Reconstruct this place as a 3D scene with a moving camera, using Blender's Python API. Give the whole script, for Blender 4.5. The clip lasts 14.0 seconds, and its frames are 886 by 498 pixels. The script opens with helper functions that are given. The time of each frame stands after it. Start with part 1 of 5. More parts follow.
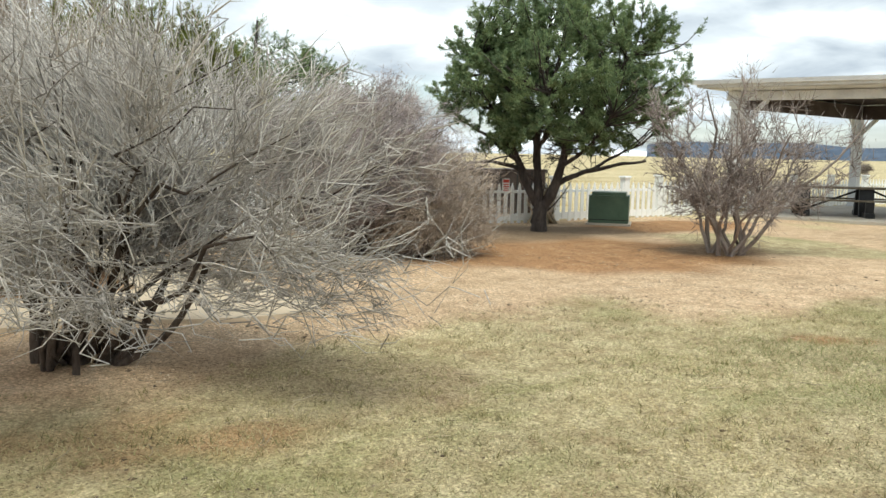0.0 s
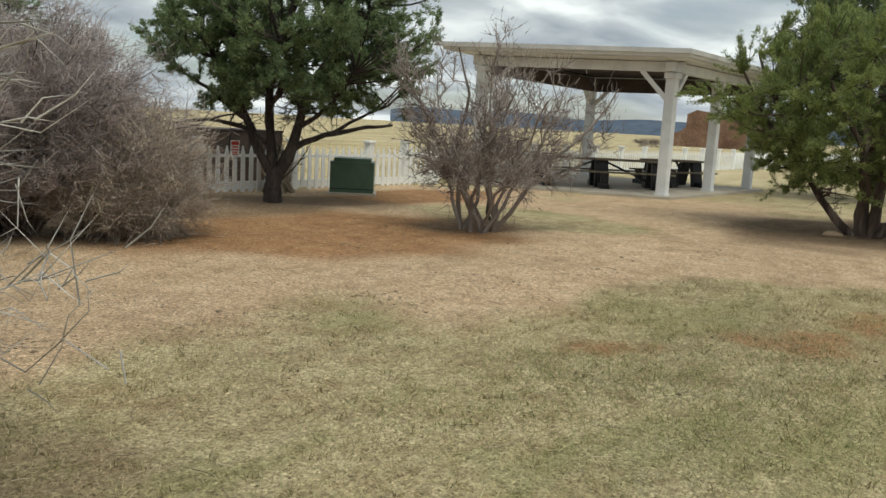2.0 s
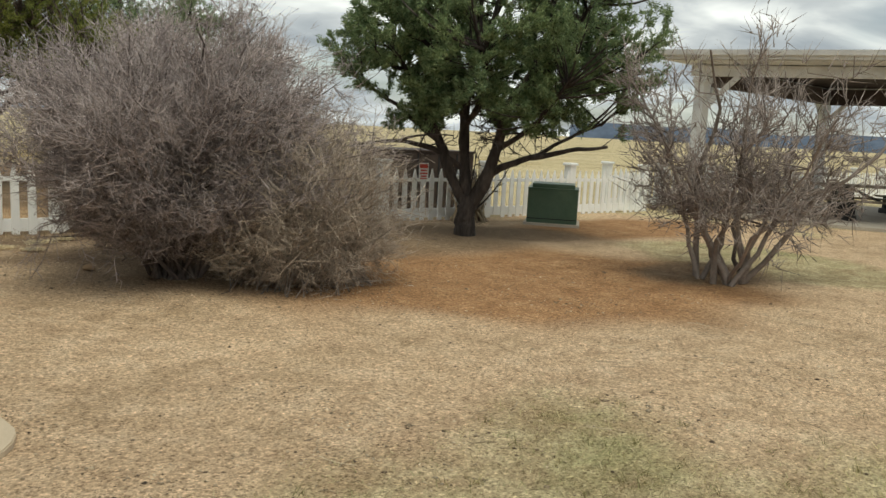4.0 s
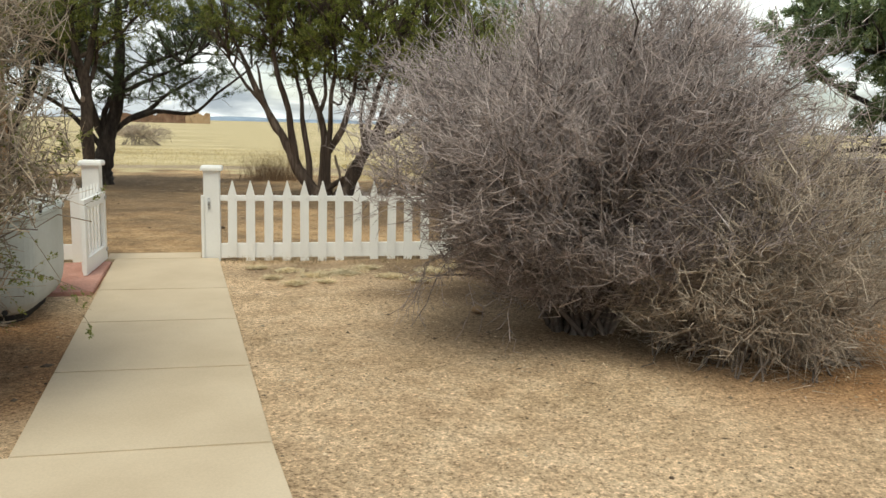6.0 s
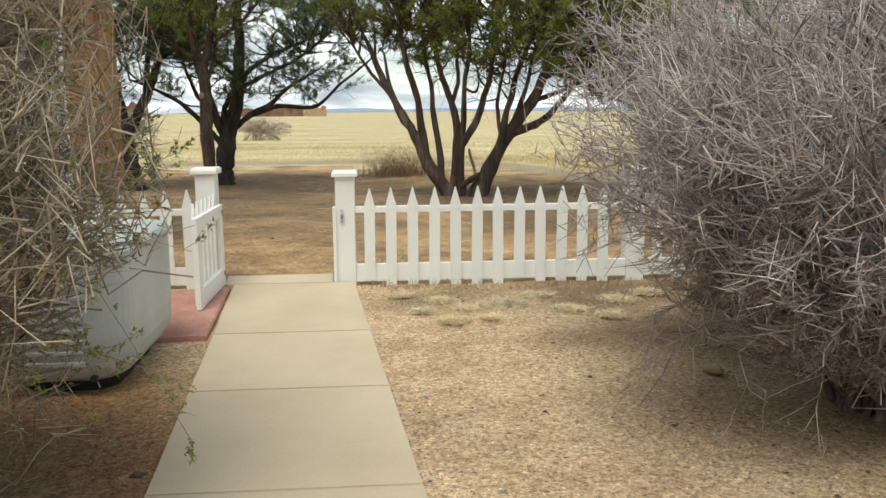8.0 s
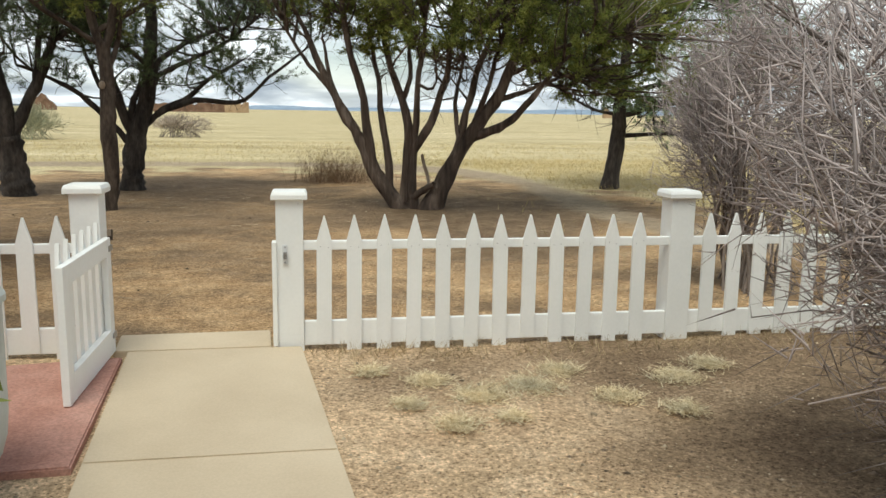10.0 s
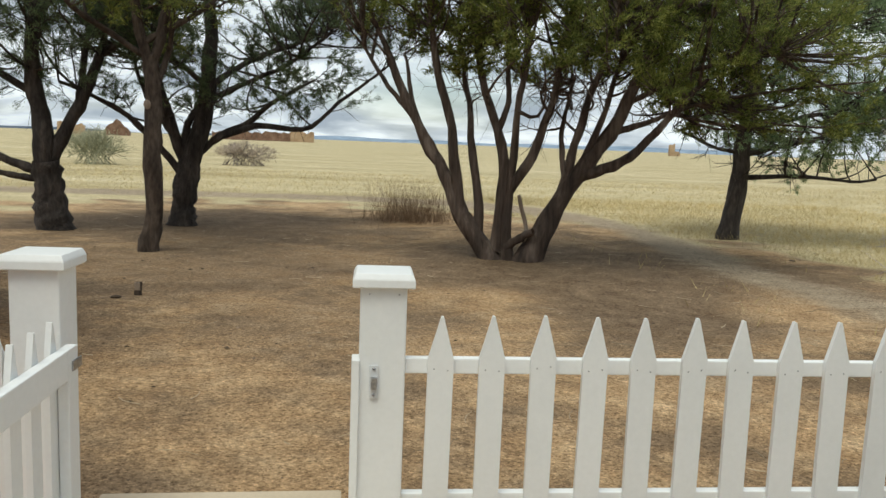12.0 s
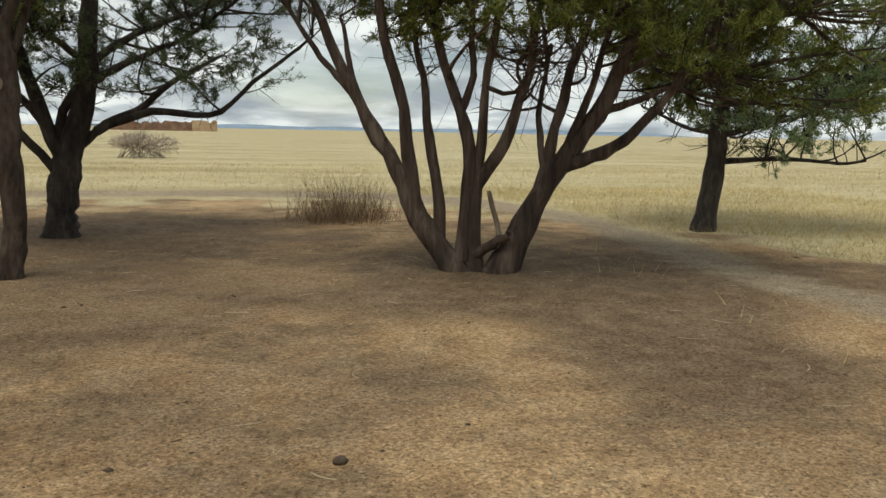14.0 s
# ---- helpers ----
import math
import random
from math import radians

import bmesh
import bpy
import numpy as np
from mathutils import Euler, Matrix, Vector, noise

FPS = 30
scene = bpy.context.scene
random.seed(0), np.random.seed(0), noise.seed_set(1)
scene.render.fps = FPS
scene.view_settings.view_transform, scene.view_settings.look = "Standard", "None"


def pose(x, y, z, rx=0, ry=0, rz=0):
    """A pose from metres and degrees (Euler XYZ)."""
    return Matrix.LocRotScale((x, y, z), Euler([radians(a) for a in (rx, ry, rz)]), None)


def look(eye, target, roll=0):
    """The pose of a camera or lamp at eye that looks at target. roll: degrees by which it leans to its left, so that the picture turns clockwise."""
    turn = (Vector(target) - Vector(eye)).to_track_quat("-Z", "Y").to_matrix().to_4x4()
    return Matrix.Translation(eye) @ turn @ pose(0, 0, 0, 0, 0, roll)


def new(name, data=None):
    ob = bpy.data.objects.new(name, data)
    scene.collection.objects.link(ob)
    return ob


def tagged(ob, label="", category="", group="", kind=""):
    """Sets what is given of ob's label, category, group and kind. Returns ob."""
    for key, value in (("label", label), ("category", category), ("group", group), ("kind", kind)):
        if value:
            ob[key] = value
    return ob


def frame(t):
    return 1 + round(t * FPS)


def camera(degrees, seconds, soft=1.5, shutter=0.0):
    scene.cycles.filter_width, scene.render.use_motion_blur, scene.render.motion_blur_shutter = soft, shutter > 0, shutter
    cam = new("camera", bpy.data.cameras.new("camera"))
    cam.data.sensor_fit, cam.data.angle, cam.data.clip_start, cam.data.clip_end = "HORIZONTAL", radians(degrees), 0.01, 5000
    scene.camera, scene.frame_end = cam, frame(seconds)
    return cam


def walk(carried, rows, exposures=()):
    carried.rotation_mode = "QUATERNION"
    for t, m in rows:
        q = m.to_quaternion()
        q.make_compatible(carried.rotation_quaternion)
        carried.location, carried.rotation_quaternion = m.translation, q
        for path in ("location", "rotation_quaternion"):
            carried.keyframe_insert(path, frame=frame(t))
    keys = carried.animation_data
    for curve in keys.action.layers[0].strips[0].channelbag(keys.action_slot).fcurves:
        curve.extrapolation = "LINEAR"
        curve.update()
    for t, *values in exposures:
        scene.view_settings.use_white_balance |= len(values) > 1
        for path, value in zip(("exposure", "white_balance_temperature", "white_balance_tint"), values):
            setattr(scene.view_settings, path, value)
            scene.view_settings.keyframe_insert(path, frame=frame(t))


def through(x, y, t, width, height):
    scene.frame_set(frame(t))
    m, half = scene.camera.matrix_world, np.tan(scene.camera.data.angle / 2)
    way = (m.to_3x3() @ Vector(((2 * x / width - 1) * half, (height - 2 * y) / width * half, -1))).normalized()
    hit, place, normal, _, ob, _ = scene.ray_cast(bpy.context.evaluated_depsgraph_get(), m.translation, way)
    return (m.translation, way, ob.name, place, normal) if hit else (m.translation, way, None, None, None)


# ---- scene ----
cam = camera(57.6, 14.0)
PATH = [
    (0, pose(-2.443, -13.785, 1.490, 83.14, -1.12, -33.70)),
    (0.1, pose(-2.390, -13.765, 1.493, 82.65, -2.04, -39.21)),
    (0.2, pose(-2.338, -13.737, 1.495, 82.04, -2.64, -43.24)),
    (0.3, pose(-2.288, -13.700, 1.496, 81.75, -2.70, -46.10)),
    (0.5, pose(-2.183, -13.600, 1.497, 81.37, -2.74, -49.25)),
    (1, pose(-1.867, -13.285, 1.488, 81.32, -2.38, -50.77)),
    (1.5, pose(-1.519, -12.924, 1.481, 81.03, -2.37, -52.98)),
    (2, pose(-1.105, -12.509, 1.475, 81.13, -3.13, -51.51)),
    (2.2, pose(-0.962, -12.340, 1.475, 80.96, -3.20, -51.04)),
    (4.3, pose(0.210, -10.494, 1.524, 81.73, -2.91, -36.44)),
    (4.5, pose(0.300, -10.305, 1.511, 81.75, -2.80, -34.73)),
    (5, pose(0.491, -9.783, 1.474, 81.30, -2.29, -29.26)),
    (5.5, pose(0.655, -9.260, 1.469, 81.76, -2.18, -23.31)),
    (6, pose(0.623, -8.781, 1.475, 81.29, -1.36, -12.48)),
    (6.5, pose(0.588, -8.347, 1.506, 80.72, -0.15, -8.73)),
    (7, pose(0.570, -7.866, 1.528, 80.41, 0.16, -6.51)),
    (7.2, pose(0.545, -7.699, 1.523, 80.27, 0.45, -4.58)),
    (9.3, pose(0.173, -5.732, 1.488, 80.63, -1.01, -6.59)),
    (9.5, pose(0.176, -5.524, 1.504, 80.60, -1.14, -8.46)),
    (10, pose(0.165, -4.990, 1.493, 80.35, -0.89, -9.94)),
    (10.5, pose(0.129, -4.467, 1.508, 80.57, -1.16, -10.10)),
    (11, pose(0.095, -3.848, 1.499, 80.92, -1.08, -8.73)),
    (11.5, pose(0.032, -3.319, 1.487, 81.75, -0.96, -5.86)),
    (12, pose(0.006, -2.804, 1.460, 82.56, -2.15, -5.61)),
    (12.5, pose(-0.026, -2.265, 1.456, 83.10, -2.89, -5.89)),
    (13, pose(-0.043, -1.786, 1.473, 82.71, -3.69, -9.63)),
    (13.5, pose(-0.096, -1.230, 1.476, 82.41, -3.19, -11.81)),
    (13.7, pose(-0.140, -1.009, 1.459, 81.87, -1.53, -11.69)),
    (13.9, pose(-0.207, -0.773, 1.447, 81.55, -0.84, -12.16)),
    (14, pose(-0.223, -0.676, 1.441, 81.74, -1.10, -12.10)),
]
walk(cam, PATH, [(t, stops, kelvin, 0) for t, stops, kelvin in ((0, 0.30, 6550), (0.15, 0.2, 6550), (0.35, 0.0, 6550), (0.6, -0.31, 6500), (1, -0.39, 6600), (2, -0.40, 6700), (5, -0.2, 7100), (6.5, 0.1, 6900), (7.2, 0.16, 6850), (9.5, 0.06, 6650), (11, -0.07, 6550), (11.5, -0.14, 6450), (12.5, -0.2, 6600), (13, -0.2, 6650), (14, -0.38, 6850))])

# ---- world, sun ----
world = bpy.data.worlds.new("overcast_sky")
scene.world = world
world.use_nodes = True
wn, wl = world.node_tree.nodes, world.node_tree.links
wn.clear()
w_out = wn.new("ShaderNodeOutputWorld")
w_bg = wn.new("ShaderNodeBackground")
w_bg.inputs["Strength"].default_value = 0.105
w_sky = wn.new("ShaderNodeTexSky")
w_sky.sky_type = "NISHITA"
w_sky.sun_disc = False
w_sky.sun_elevation, w_sky.sun_rotation = radians(52), radians(200)
w_co = wn.new("ShaderNodeTexCoord")
w_sep = wn.new("ShaderNodeSeparateXYZ")
wl.new(w_co.outputs["Generated"], w_sep.inputs[0])


def wmath(op, a, b=None, clamp=False):
    n = wn.new("ShaderNodeMath")
    n.operation, n.use_clamp = op, clamp
    for i, v in enumerate((a, b)):
        if v is None:
            continue
        if isinstance(v, (int, float)):
            n.inputs[i].default_value = v
        else:
            wl.new(v, n.inputs[i])
    return n.outputs[0]


# cloud layer laid on a flat ceiling above the plain
w_h = wmath("ADD", wmath("MAXIMUM", w_sep.outputs["Z"], 0.0), 0.2)
w_cmb = wn.new("ShaderNodeCombineXYZ")
wl.new(wmath("DIVIDE", w_sep.outputs["X"], w_h), w_cmb.inputs[0])
wl.new(wmath("DIVIDE", w_sep.outputs["Y"], w_h), w_cmb.inputs[1])
w_n1 = wn.new("ShaderNodeTexNoise")
w_n1.inputs["Scale"].default_value, w_n1.inputs["Detail"].default_value, w_n1.inputs["Roughness"].default_value = 1.9, 7, 0.5
w_n1.inputs["Distortion"].default_value = 0.35
wl.new(w_cmb.outputs[0], w_n1.inputs["Vector"])
w_r1 = wn.new("ShaderNodeValToRGB")
els = w_r1.color_ramp.elements
els[0].position, els[0].color = 0.33, (4.5, 5.0, 6.0, 1)
els[1].position, els[1].color = 0.66, (12.6, 12.9, 13.6, 1)
e = els.new(0.50)
e.color = (7.3, 7.7, 8.6, 1)
wl.new(w_n1.outputs["Fac"], w_r1.inputs["Fac"])
w_n2 = wn.new("ShaderNodeTexNoise")
w_n2.inputs["Scale"].default_value, w_n2.inputs["Detail"].default_value = 0.62, 6
w_off = wn.new("ShaderNodeVectorMath")
w_off.inputs[1].default_value = (7.3, 2.1, 4.0)
wl.new(w_cmb.outputs[0], w_off.inputs[0])
wl.new(w_off.outputs[0], w_n2.inputs["Vector"])
w_r2 = wn.new("ShaderNodeValToRGB")
w_r2.color_ramp.elements[0].position, w_r2.color_ramp.elements[0].color = 0.36, (0.45, 0.45, 0.45, 1)
w_r2.color_ramp.elements[1].position, w_r2.color_ramp.elements[1].color = 0.47, (1, 1, 1, 1)
wl.new(w_n2.outputs["Fac"], w_r2.inputs["Fac"])
w_mix = wn.new("ShaderNodeMix")
w_mix.data_type = "RGBA"
wl.new(w_r2.outputs["Color"], w_mix.inputs[0])
wl.new(w_sky.outputs["Color"], w_mix.inputs[6])
wl.new(w_r1.outputs["Color"], w_mix.inputs[7])
wl.new(w_mix.outputs[2], w_bg.inputs["Color"])
wl.new(w_bg.outputs[0], w_out.inputs[0])

sun = new("sun", bpy.data.lights.new("sun", "SUN"))
sun.data.energy, sun.data.angle, sun.data.color = 2.4, radians(34), (1.0, 0.955, 0.89)
sun.matrix_world = look((-5, -10, 24), (0, 0, 0))

# ---- materials ----


def nodes_of(name):
    m = bpy.data.materials.new(name)
    m.use_nodes = True
    n, l = m.node_tree.nodes, m.node_tree.links
    return m, n, l, n["Principled BSDF"]


def noise_node(n, l, vec, scale, detail=5, rough=0.55):
    t = n.new("ShaderNodeTexNoise")
    t.inputs["Scale"].default_value, t.inputs["Detail"].default_value, t.inputs["Roughness"].default_value = scale, detail, rough
    if vec is not None:
        l.new(vec, t.inputs["Vector"])
    return t.outputs["Fac"]


def ramp(n, l, fac, stops):
    r = n.new("ShaderNodeValToRGB")
    e = r.color_ramp.elements
    e[0].position, e[0].color = stops[0][0], (*stops[0][1], 1)
    e[1].position, e[1].color = stops[-1][0], (*stops[-1][1], 1)
    for p, c in stops[1:-1]:
        k = e.new(p)
        k.color = (*c, 1)
    l.new(fac, r.inputs["Fac"])
    return r.outputs["Color"]


def mixc(n, l, fac, a, b, mode="MIX"):
    m = n.new("ShaderNodeMix")
    m.data_type, m.blend_type = "RGBA", mode
    for sock, v in ((m.inputs[0], fac), (m.inputs[6], a), (m.inputs[7], b)):
        if isinstance(v, (int, float)):
            sock.default_value = v
        elif isinstance(v, tuple):
            sock.default_value = (*v, 1)
        else:
            l.new(v, sock)
    return m.outputs[2]


def bump(n, l, bsdf, height, strength, dist):
    b = n.new("ShaderNodeBump")
    b.inputs["Strength"].default_value, b.inputs["Distance"].default_value = strength, dist
    l.new(height, b.inputs["Height"])
    l.new(b.outputs[0], bsdf.inputs["Normal"])


def world_pos(n, stretch=None, l=None):
    g = n.new("ShaderNodeNewGeometry").outputs["Position"]
    if stretch:
        v = n.new("ShaderNodeVectorMath")
        v.operation = "MULTIPLY"
        v.inputs[1].default_value = stretch
        l.new(g, v.inputs[0])
        return v.outputs[0]
    return g


def surface(name, dark, mid, light, scale=6, fine=60, rough=0.8, relief=0.4, dist=0.01, stretch=None, spread=0.0, metal=0.0, spec=0.3, grain=0.7):
    """Weathered surface: broad and fine variation, fine relief, optional per-object or per-island spread."""
    m, n, l, b = nodes_of(name)
    p = world_pos(n, stretch, l)
    big, small = noise_node(n, l, p, scale, 4), noise_node(n, l, p, fine, 4)
    c = ramp(n, l, big, [(0.28, dark), (0.5, mid), (0.74, light)])
    v = ramp(n, l, small, [(0.3, (0.62, 0.62, 0.62)), (0.7, (1.25, 1.25, 1.25))])
    c = mixc(n, l, grain, c, v, "MULTIPLY")
    if spread:
        g = n.new("ShaderNodeNewGeometry").outputs["Random Per Island"]
        o = n.new("ShaderNodeObjectInfo").outputs["Random"]
        a = n.new("ShaderNodeMath")
        a.operation = "ADD"
        l.new(g, a.inputs[0]), l.new(o, a.inputs[1])
        f = n.new("ShaderNodeMath")
        f.operation = "FRACT"
        l.new(a.outputs[0], f.inputs[0])
        s = ramp(n, l, f.outputs[0], [(0, (1 - spread,) * 3), (1, (1 + spread,) * 3)])
        c = mixc(n, l, 1.0, c, s, "MULTIPLY")
    l.new(c, b.inputs["Base Color"])
    b.inputs["Roughness"].default_value, b.inputs["Metallic"].default_value = rough, metal
    b.inputs["Specular IOR Level"].default_value = spec
    bump(n, l, b, small, relief, dist)
    return m


def leafy(name, stops, rough=0.6, through=0.25, patch=1.2):
    """Leaf or blade: colour varied leaf by leaf and in soft patches, a little light passing through."""
    m, n, l, b = nodes_of(name)
    g = n.new("ShaderNodeNewGeometry")
    c = ramp(n, l, g.outputs["Random Per Island"], stops)
    big = noise_node(n, l, g.outputs["Position"], patch, 3)
    v = ramp(n, l, big, [(0.3, (0.7, 0.74, 0.75)), (0.7, (1.25, 1.2, 1.05))])
    c = mixc(n, l, 0.8, c, v, "MULTIPLY")
    l.new(c, b.inputs["Base Color"])
    b.inputs["Roughness"].default_value, b.inputs["Specular IOR Level"].default_value = rough, 0.2
    if through:
        t = n.new("ShaderNodeBsdfTranslucent")
        l.new(c, t.inputs["Color"])
        mx = n.new("ShaderNodeMixShader")
        mx.inputs[0].default_value = through
        l.new(b.outputs[0], mx.inputs[1]), l.new(t.outputs[0], mx.inputs[2])
        l.new(mx.outputs[0], n["Material Output"].inputs[0])
    return m


M_paint = surface("white_paint", (0.82, 0.83, 0.82), (0.87, 0.875, 0.865), (0.90, 0.90, 0.89), 2, 45, 0.45, 0.06, 0.003, spread=0.03, grain=0.06)
M_paint_old = surface("shelter_paint", (0.60, 0.61, 0.62), (0.72, 0.73, 0.74), (0.80, 0.81, 0.81), 2, 30, 0.6, 0.1, 0.004, grain=0.15)
M_concrete = surface("walk_concrete", (0.52, 0.42, 0.30), (0.58, 0.475, 0.345), (0.63, 0.525, 0.39), 1.3, 90, 0.85, 0.12, 0.002, spread=0.03, grain=0.16)
M_slab = surface("shelter_concrete", (0.40, 0.35, 0.29), (0.47, 0.42, 0.35), (0.52, 0.47, 0.4), 1.3, 60, 0.9, 0.2, 0.003)
M_redpad = surface("red_concrete", (0.37, 0.18, 0.14), (0.47, 0.25, 0.20), (0.53, 0.31, 0.255), 3, 70, 0.85, 0.3, 0.004)
M_bark_cedar = surface("cedar_bark", (0.04, 0.031, 0.026), (0.105, 0.076, 0.06), (0.27, 0.21, 0.17), 7, 34, 0.95, 1.0, 0.04, (1, 1, 0.12))
M_bark_pine = surface("pine_bark", (0.027, 0.023, 0.021), (0.058, 0.048, 0.043), (0.115, 0.093, 0.08), 6, 24, 0.95, 1.0, 0.03, (1, 1, 0.3))
M_bark_brown = surface("brown_bark", (0.035, 0.026, 0.02), (0.075, 0.055, 0.043), (0.13, 0.1, 0.078), 7, 28, 0.95, 1.0, 0.03, (1, 1, 0.35))
M_deadwood = surface("dead_wood", (0.2, 0.15, 0.11), (0.33, 0.26, 0.2), (0.45, 0.38, 0.3), 6, 50, 0.9, 0.6, 0.01, (1, 1, 0.2))
M_twig_grey = surface("grey_twig", (0.22, 0.18, 0.172), (0.36, 0.303, 0.292), (0.53, 0.463, 0.45), 1.2, 30, 0.85, 0.2, 0.004, spread=0.5, grain=0.3)
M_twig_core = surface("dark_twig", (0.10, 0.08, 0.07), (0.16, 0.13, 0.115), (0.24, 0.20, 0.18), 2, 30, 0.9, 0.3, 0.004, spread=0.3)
M_twig_pale = surface("pale_twig", (0.27, 0.245, 0.22), (0.44, 0.405, 0.37), (0.66, 0.63, 0.59), 1.0, 30, 0.8, 0.2, 0.004, spread=0.4, grain=0.3)
M_twig_tan = surface("tan_twig", (0.28, 0.22, 0.145), (0.42, 0.34, 0.235), (0.58, 0.48, 0.34), 1.5, 30, 0.85, 0.2, 0.004, spread=0.45, grain=0.3)
M_twig_brown = surface("brown_twig", (0.13, 0.105, 0.088), (0.21, 0.172, 0.148), (0.32, 0.27, 0.235), 1.5, 30, 0.9, 0.2, 0.004, spread=0.4, grain=0.4)
M_twig_mix = surface("mixed_twig", (0.27, 0.22, 0.175), (0.42, 0.345, 0.28), (0.57, 0.485, 0.40), 1.5, 30, 0.85, 0.2, 0.004, spread=0.45, grain=0.3)
M_twig_dry = surface("dry_twig", (0.23, 0.18, 0.14), (0.37, 0.30, 0.235), (0.52, 0.435, 0.345), 1.5, 30, 0.85, 0.2, 0.004, spread=0.45, grain=0.3)
M_twig_bare = surface("bare_twig", (0.17, 0.138, 0.122), (0.28, 0.232, 0.208), (0.43, 0.37, 0.335), 1.5, 30, 0.9, 0.2, 0.004, spread=0.4, grain=0.4)
M_twig_sage = surface("sage_twig", (0.22, 0.22, 0.14), (0.32, 0.32, 0.21), (0.42, 0.41, 0.28), 1.5, 30, 0.85, 0.2, 0.004, spread=0.3, grain=0.3)
M_pine = leafy("pine_needles", [(0, (0.055, 0.085, 0.047)), (0.5, (0.11, 0.15, 0.078)), (1, (0.20, 0.235, 0.125))], through=0.35)
M_pinyon = leafy("pinyon_needles", [(0, (0.105, 0.168, 0.09)), (0.5, (0.22, 0.30, 0.155)), (1, (0.35, 0.42, 0.23))], through=0.42)
M_juniper = leafy("juniper_scales", [(0, (0.14, 0.19, 0.075)), (0.5, (0.27, 0.335, 0.13)), (1, (0.40, 0.44, 0.18))], through=0.4)
M_cedar = leafy("cedar_scales", [(0, (0.09, 0.12, 0.036)), (0.5, (0.20, 0.235, 0.066)), (1, (0.40, 0.41, 0.12))], through=0.5)
M_lawn = leafy("dormant_lawn", [(0, (0.28, 0.22, 0.13)), (0.45, (0.46, 0.385, 0.23)), (0.78, (0.64, 0.56, 0.36)), (0.9, (0.27, 0.28, 0.13)), (1, (0.36, 0.36, 0.18))], 0.8, 0.15, 0.7)
M_green_lawn = leafy("green_lawn", [(0, (0.17, 0.20, 0.085)), (0.6, (0.27, 0.30, 0.125)), (1, (0.42, 0.41, 0.21))], 0.8, 0.2, 1.5)
M_gold = leafy("golden_grass", [(0, (0.40, 0.30, 0.135)), (0.5, (0.58, 0.46, 0.225)), (1, (0.72, 0.60, 0.34))], 0.8, 0.15, 0.4)
M_tussock = leafy("tussock_blades", [(0, (0.12, 0.10, 0.05)), (0.5, (0.22, 0.20, 0.09)), (1, (0.38, 0.33, 0.18))], 0.8, 0.15, 2)
M_paletuft = leafy("pale_straw", [(0, (0.48, 0.385, 0.25)), (0.5, (0.68, 0.57, 0.39)), (1, (0.84, 0.74, 0.55))], 0.8, 0.1, 3)
M_straw = leafy("dead_grass", [(0, (0.20, 0.14, 0.08)), (0.5, (0.33, 0.25, 0.15)), (1, (0.47, 0.38, 0.25))], 0.8, 0.1, 2)
M_redgrass = leafy("russet_stems", [(0, (0.13, 0.08, 0.05)), (0.5, (0.22, 0.145, 0.095)), (1, (0.33, 0.24, 0.16))], 0.8, 0.1, 2)
M_budleaf = leafy("small_leaves", [(0, (0.10, 0.11, 0.035)), (0.5, (0.17, 0.17, 0.06)), (1, (0.26, 0.23, 0.09))], 0.7, 0.2, 2)
M_sprout = leafy("fresh_leaves", [(0, (0.16, 0.20, 0.05)), (0.5, (0.26, 0.30, 0.09)), (1, (0.36, 0.38, 0.14))], 0.6, 0.3, 2)
M_stone = surface("pebbles", (0.26, 0.19, 0.125), (0.44, 0.34, 0.23), (0.62, 0.52, 0.38), 3, 40, 0.9, 0.3, 0.004, spread=0.55)
M_litter = surface("bark_litter", (0.075, 0.053, 0.038), (0.14, 0.10, 0.07), (0.23, 0.17, 0.12), 4, 40, 0.95, 0.3, 0.004, spread=0.5)
M_green = surface("green_metal", (0.04, 0.078, 0.048), (0.06, 0.112, 0.07), (0.09, 0.145, 0.095), 2, 25, 0.45, 0.1, 0.003, spec=0.5, grain=0.2)
M_brownmetal = surface("brown_metal", (0.045, 0.03, 0.024), (0.062, 0.042, 0.034), (0.08, 0.058, 0.046), 1.5, 25, 0.6, 0.1, 0.003)
M_black = surface("black_metal", (0.012, 0.012, 0.013), (0.02, 0.02, 0.021), (0.035, 0.035, 0.036), 3, 30, 0.5, 0.1, 0.003)
M_tablewood = surface("weathered_boards", (0.10, 0.08, 0.055), (0.17, 0.14, 0.10), (0.25, 0.21, 0.16), 3, 30, 0.8, 0.3, 0.004, (1, 6, 1))
M_plastic = surface("pale_plastic", (0.42, 0.45, 0.43), (0.50, 0.53, 0.51), (0.57, 0.60, 0.58), 2, 40, 0.5, 0.03, 0.002, grain=0.12)
M_steel = surface("latch_steel", (0.28, 0.28, 0.29), (0.42, 0.42, 0.43), (0.55, 0.55, 0.56), 20, 90, 0.4, 0.1, 0.001, metal=0.9)
M_stucco = surface("tan_stucco", (0.34, 0.185, 0.085), (0.41, 0.235, 0.115), (0.47, 0.28, 0.145), 1.2, 60, 0.95, 0.5, 0.006)
M_adobe = surface("adobe_ruin", (0.13, 0.075, 0.05), (0.195, 0.118, 0.08), (0.28, 0.18, 0.125), 0.5, 3, 1.0, 0.6, 0.1)
M_adobe_pale = surface("pale_ruin", (0.30, 0.2, 0.12), (0.40, 0.28, 0.17), (0.5, 0.37, 0.24), 0.4, 3, 1.0, 0.6, 0.1)
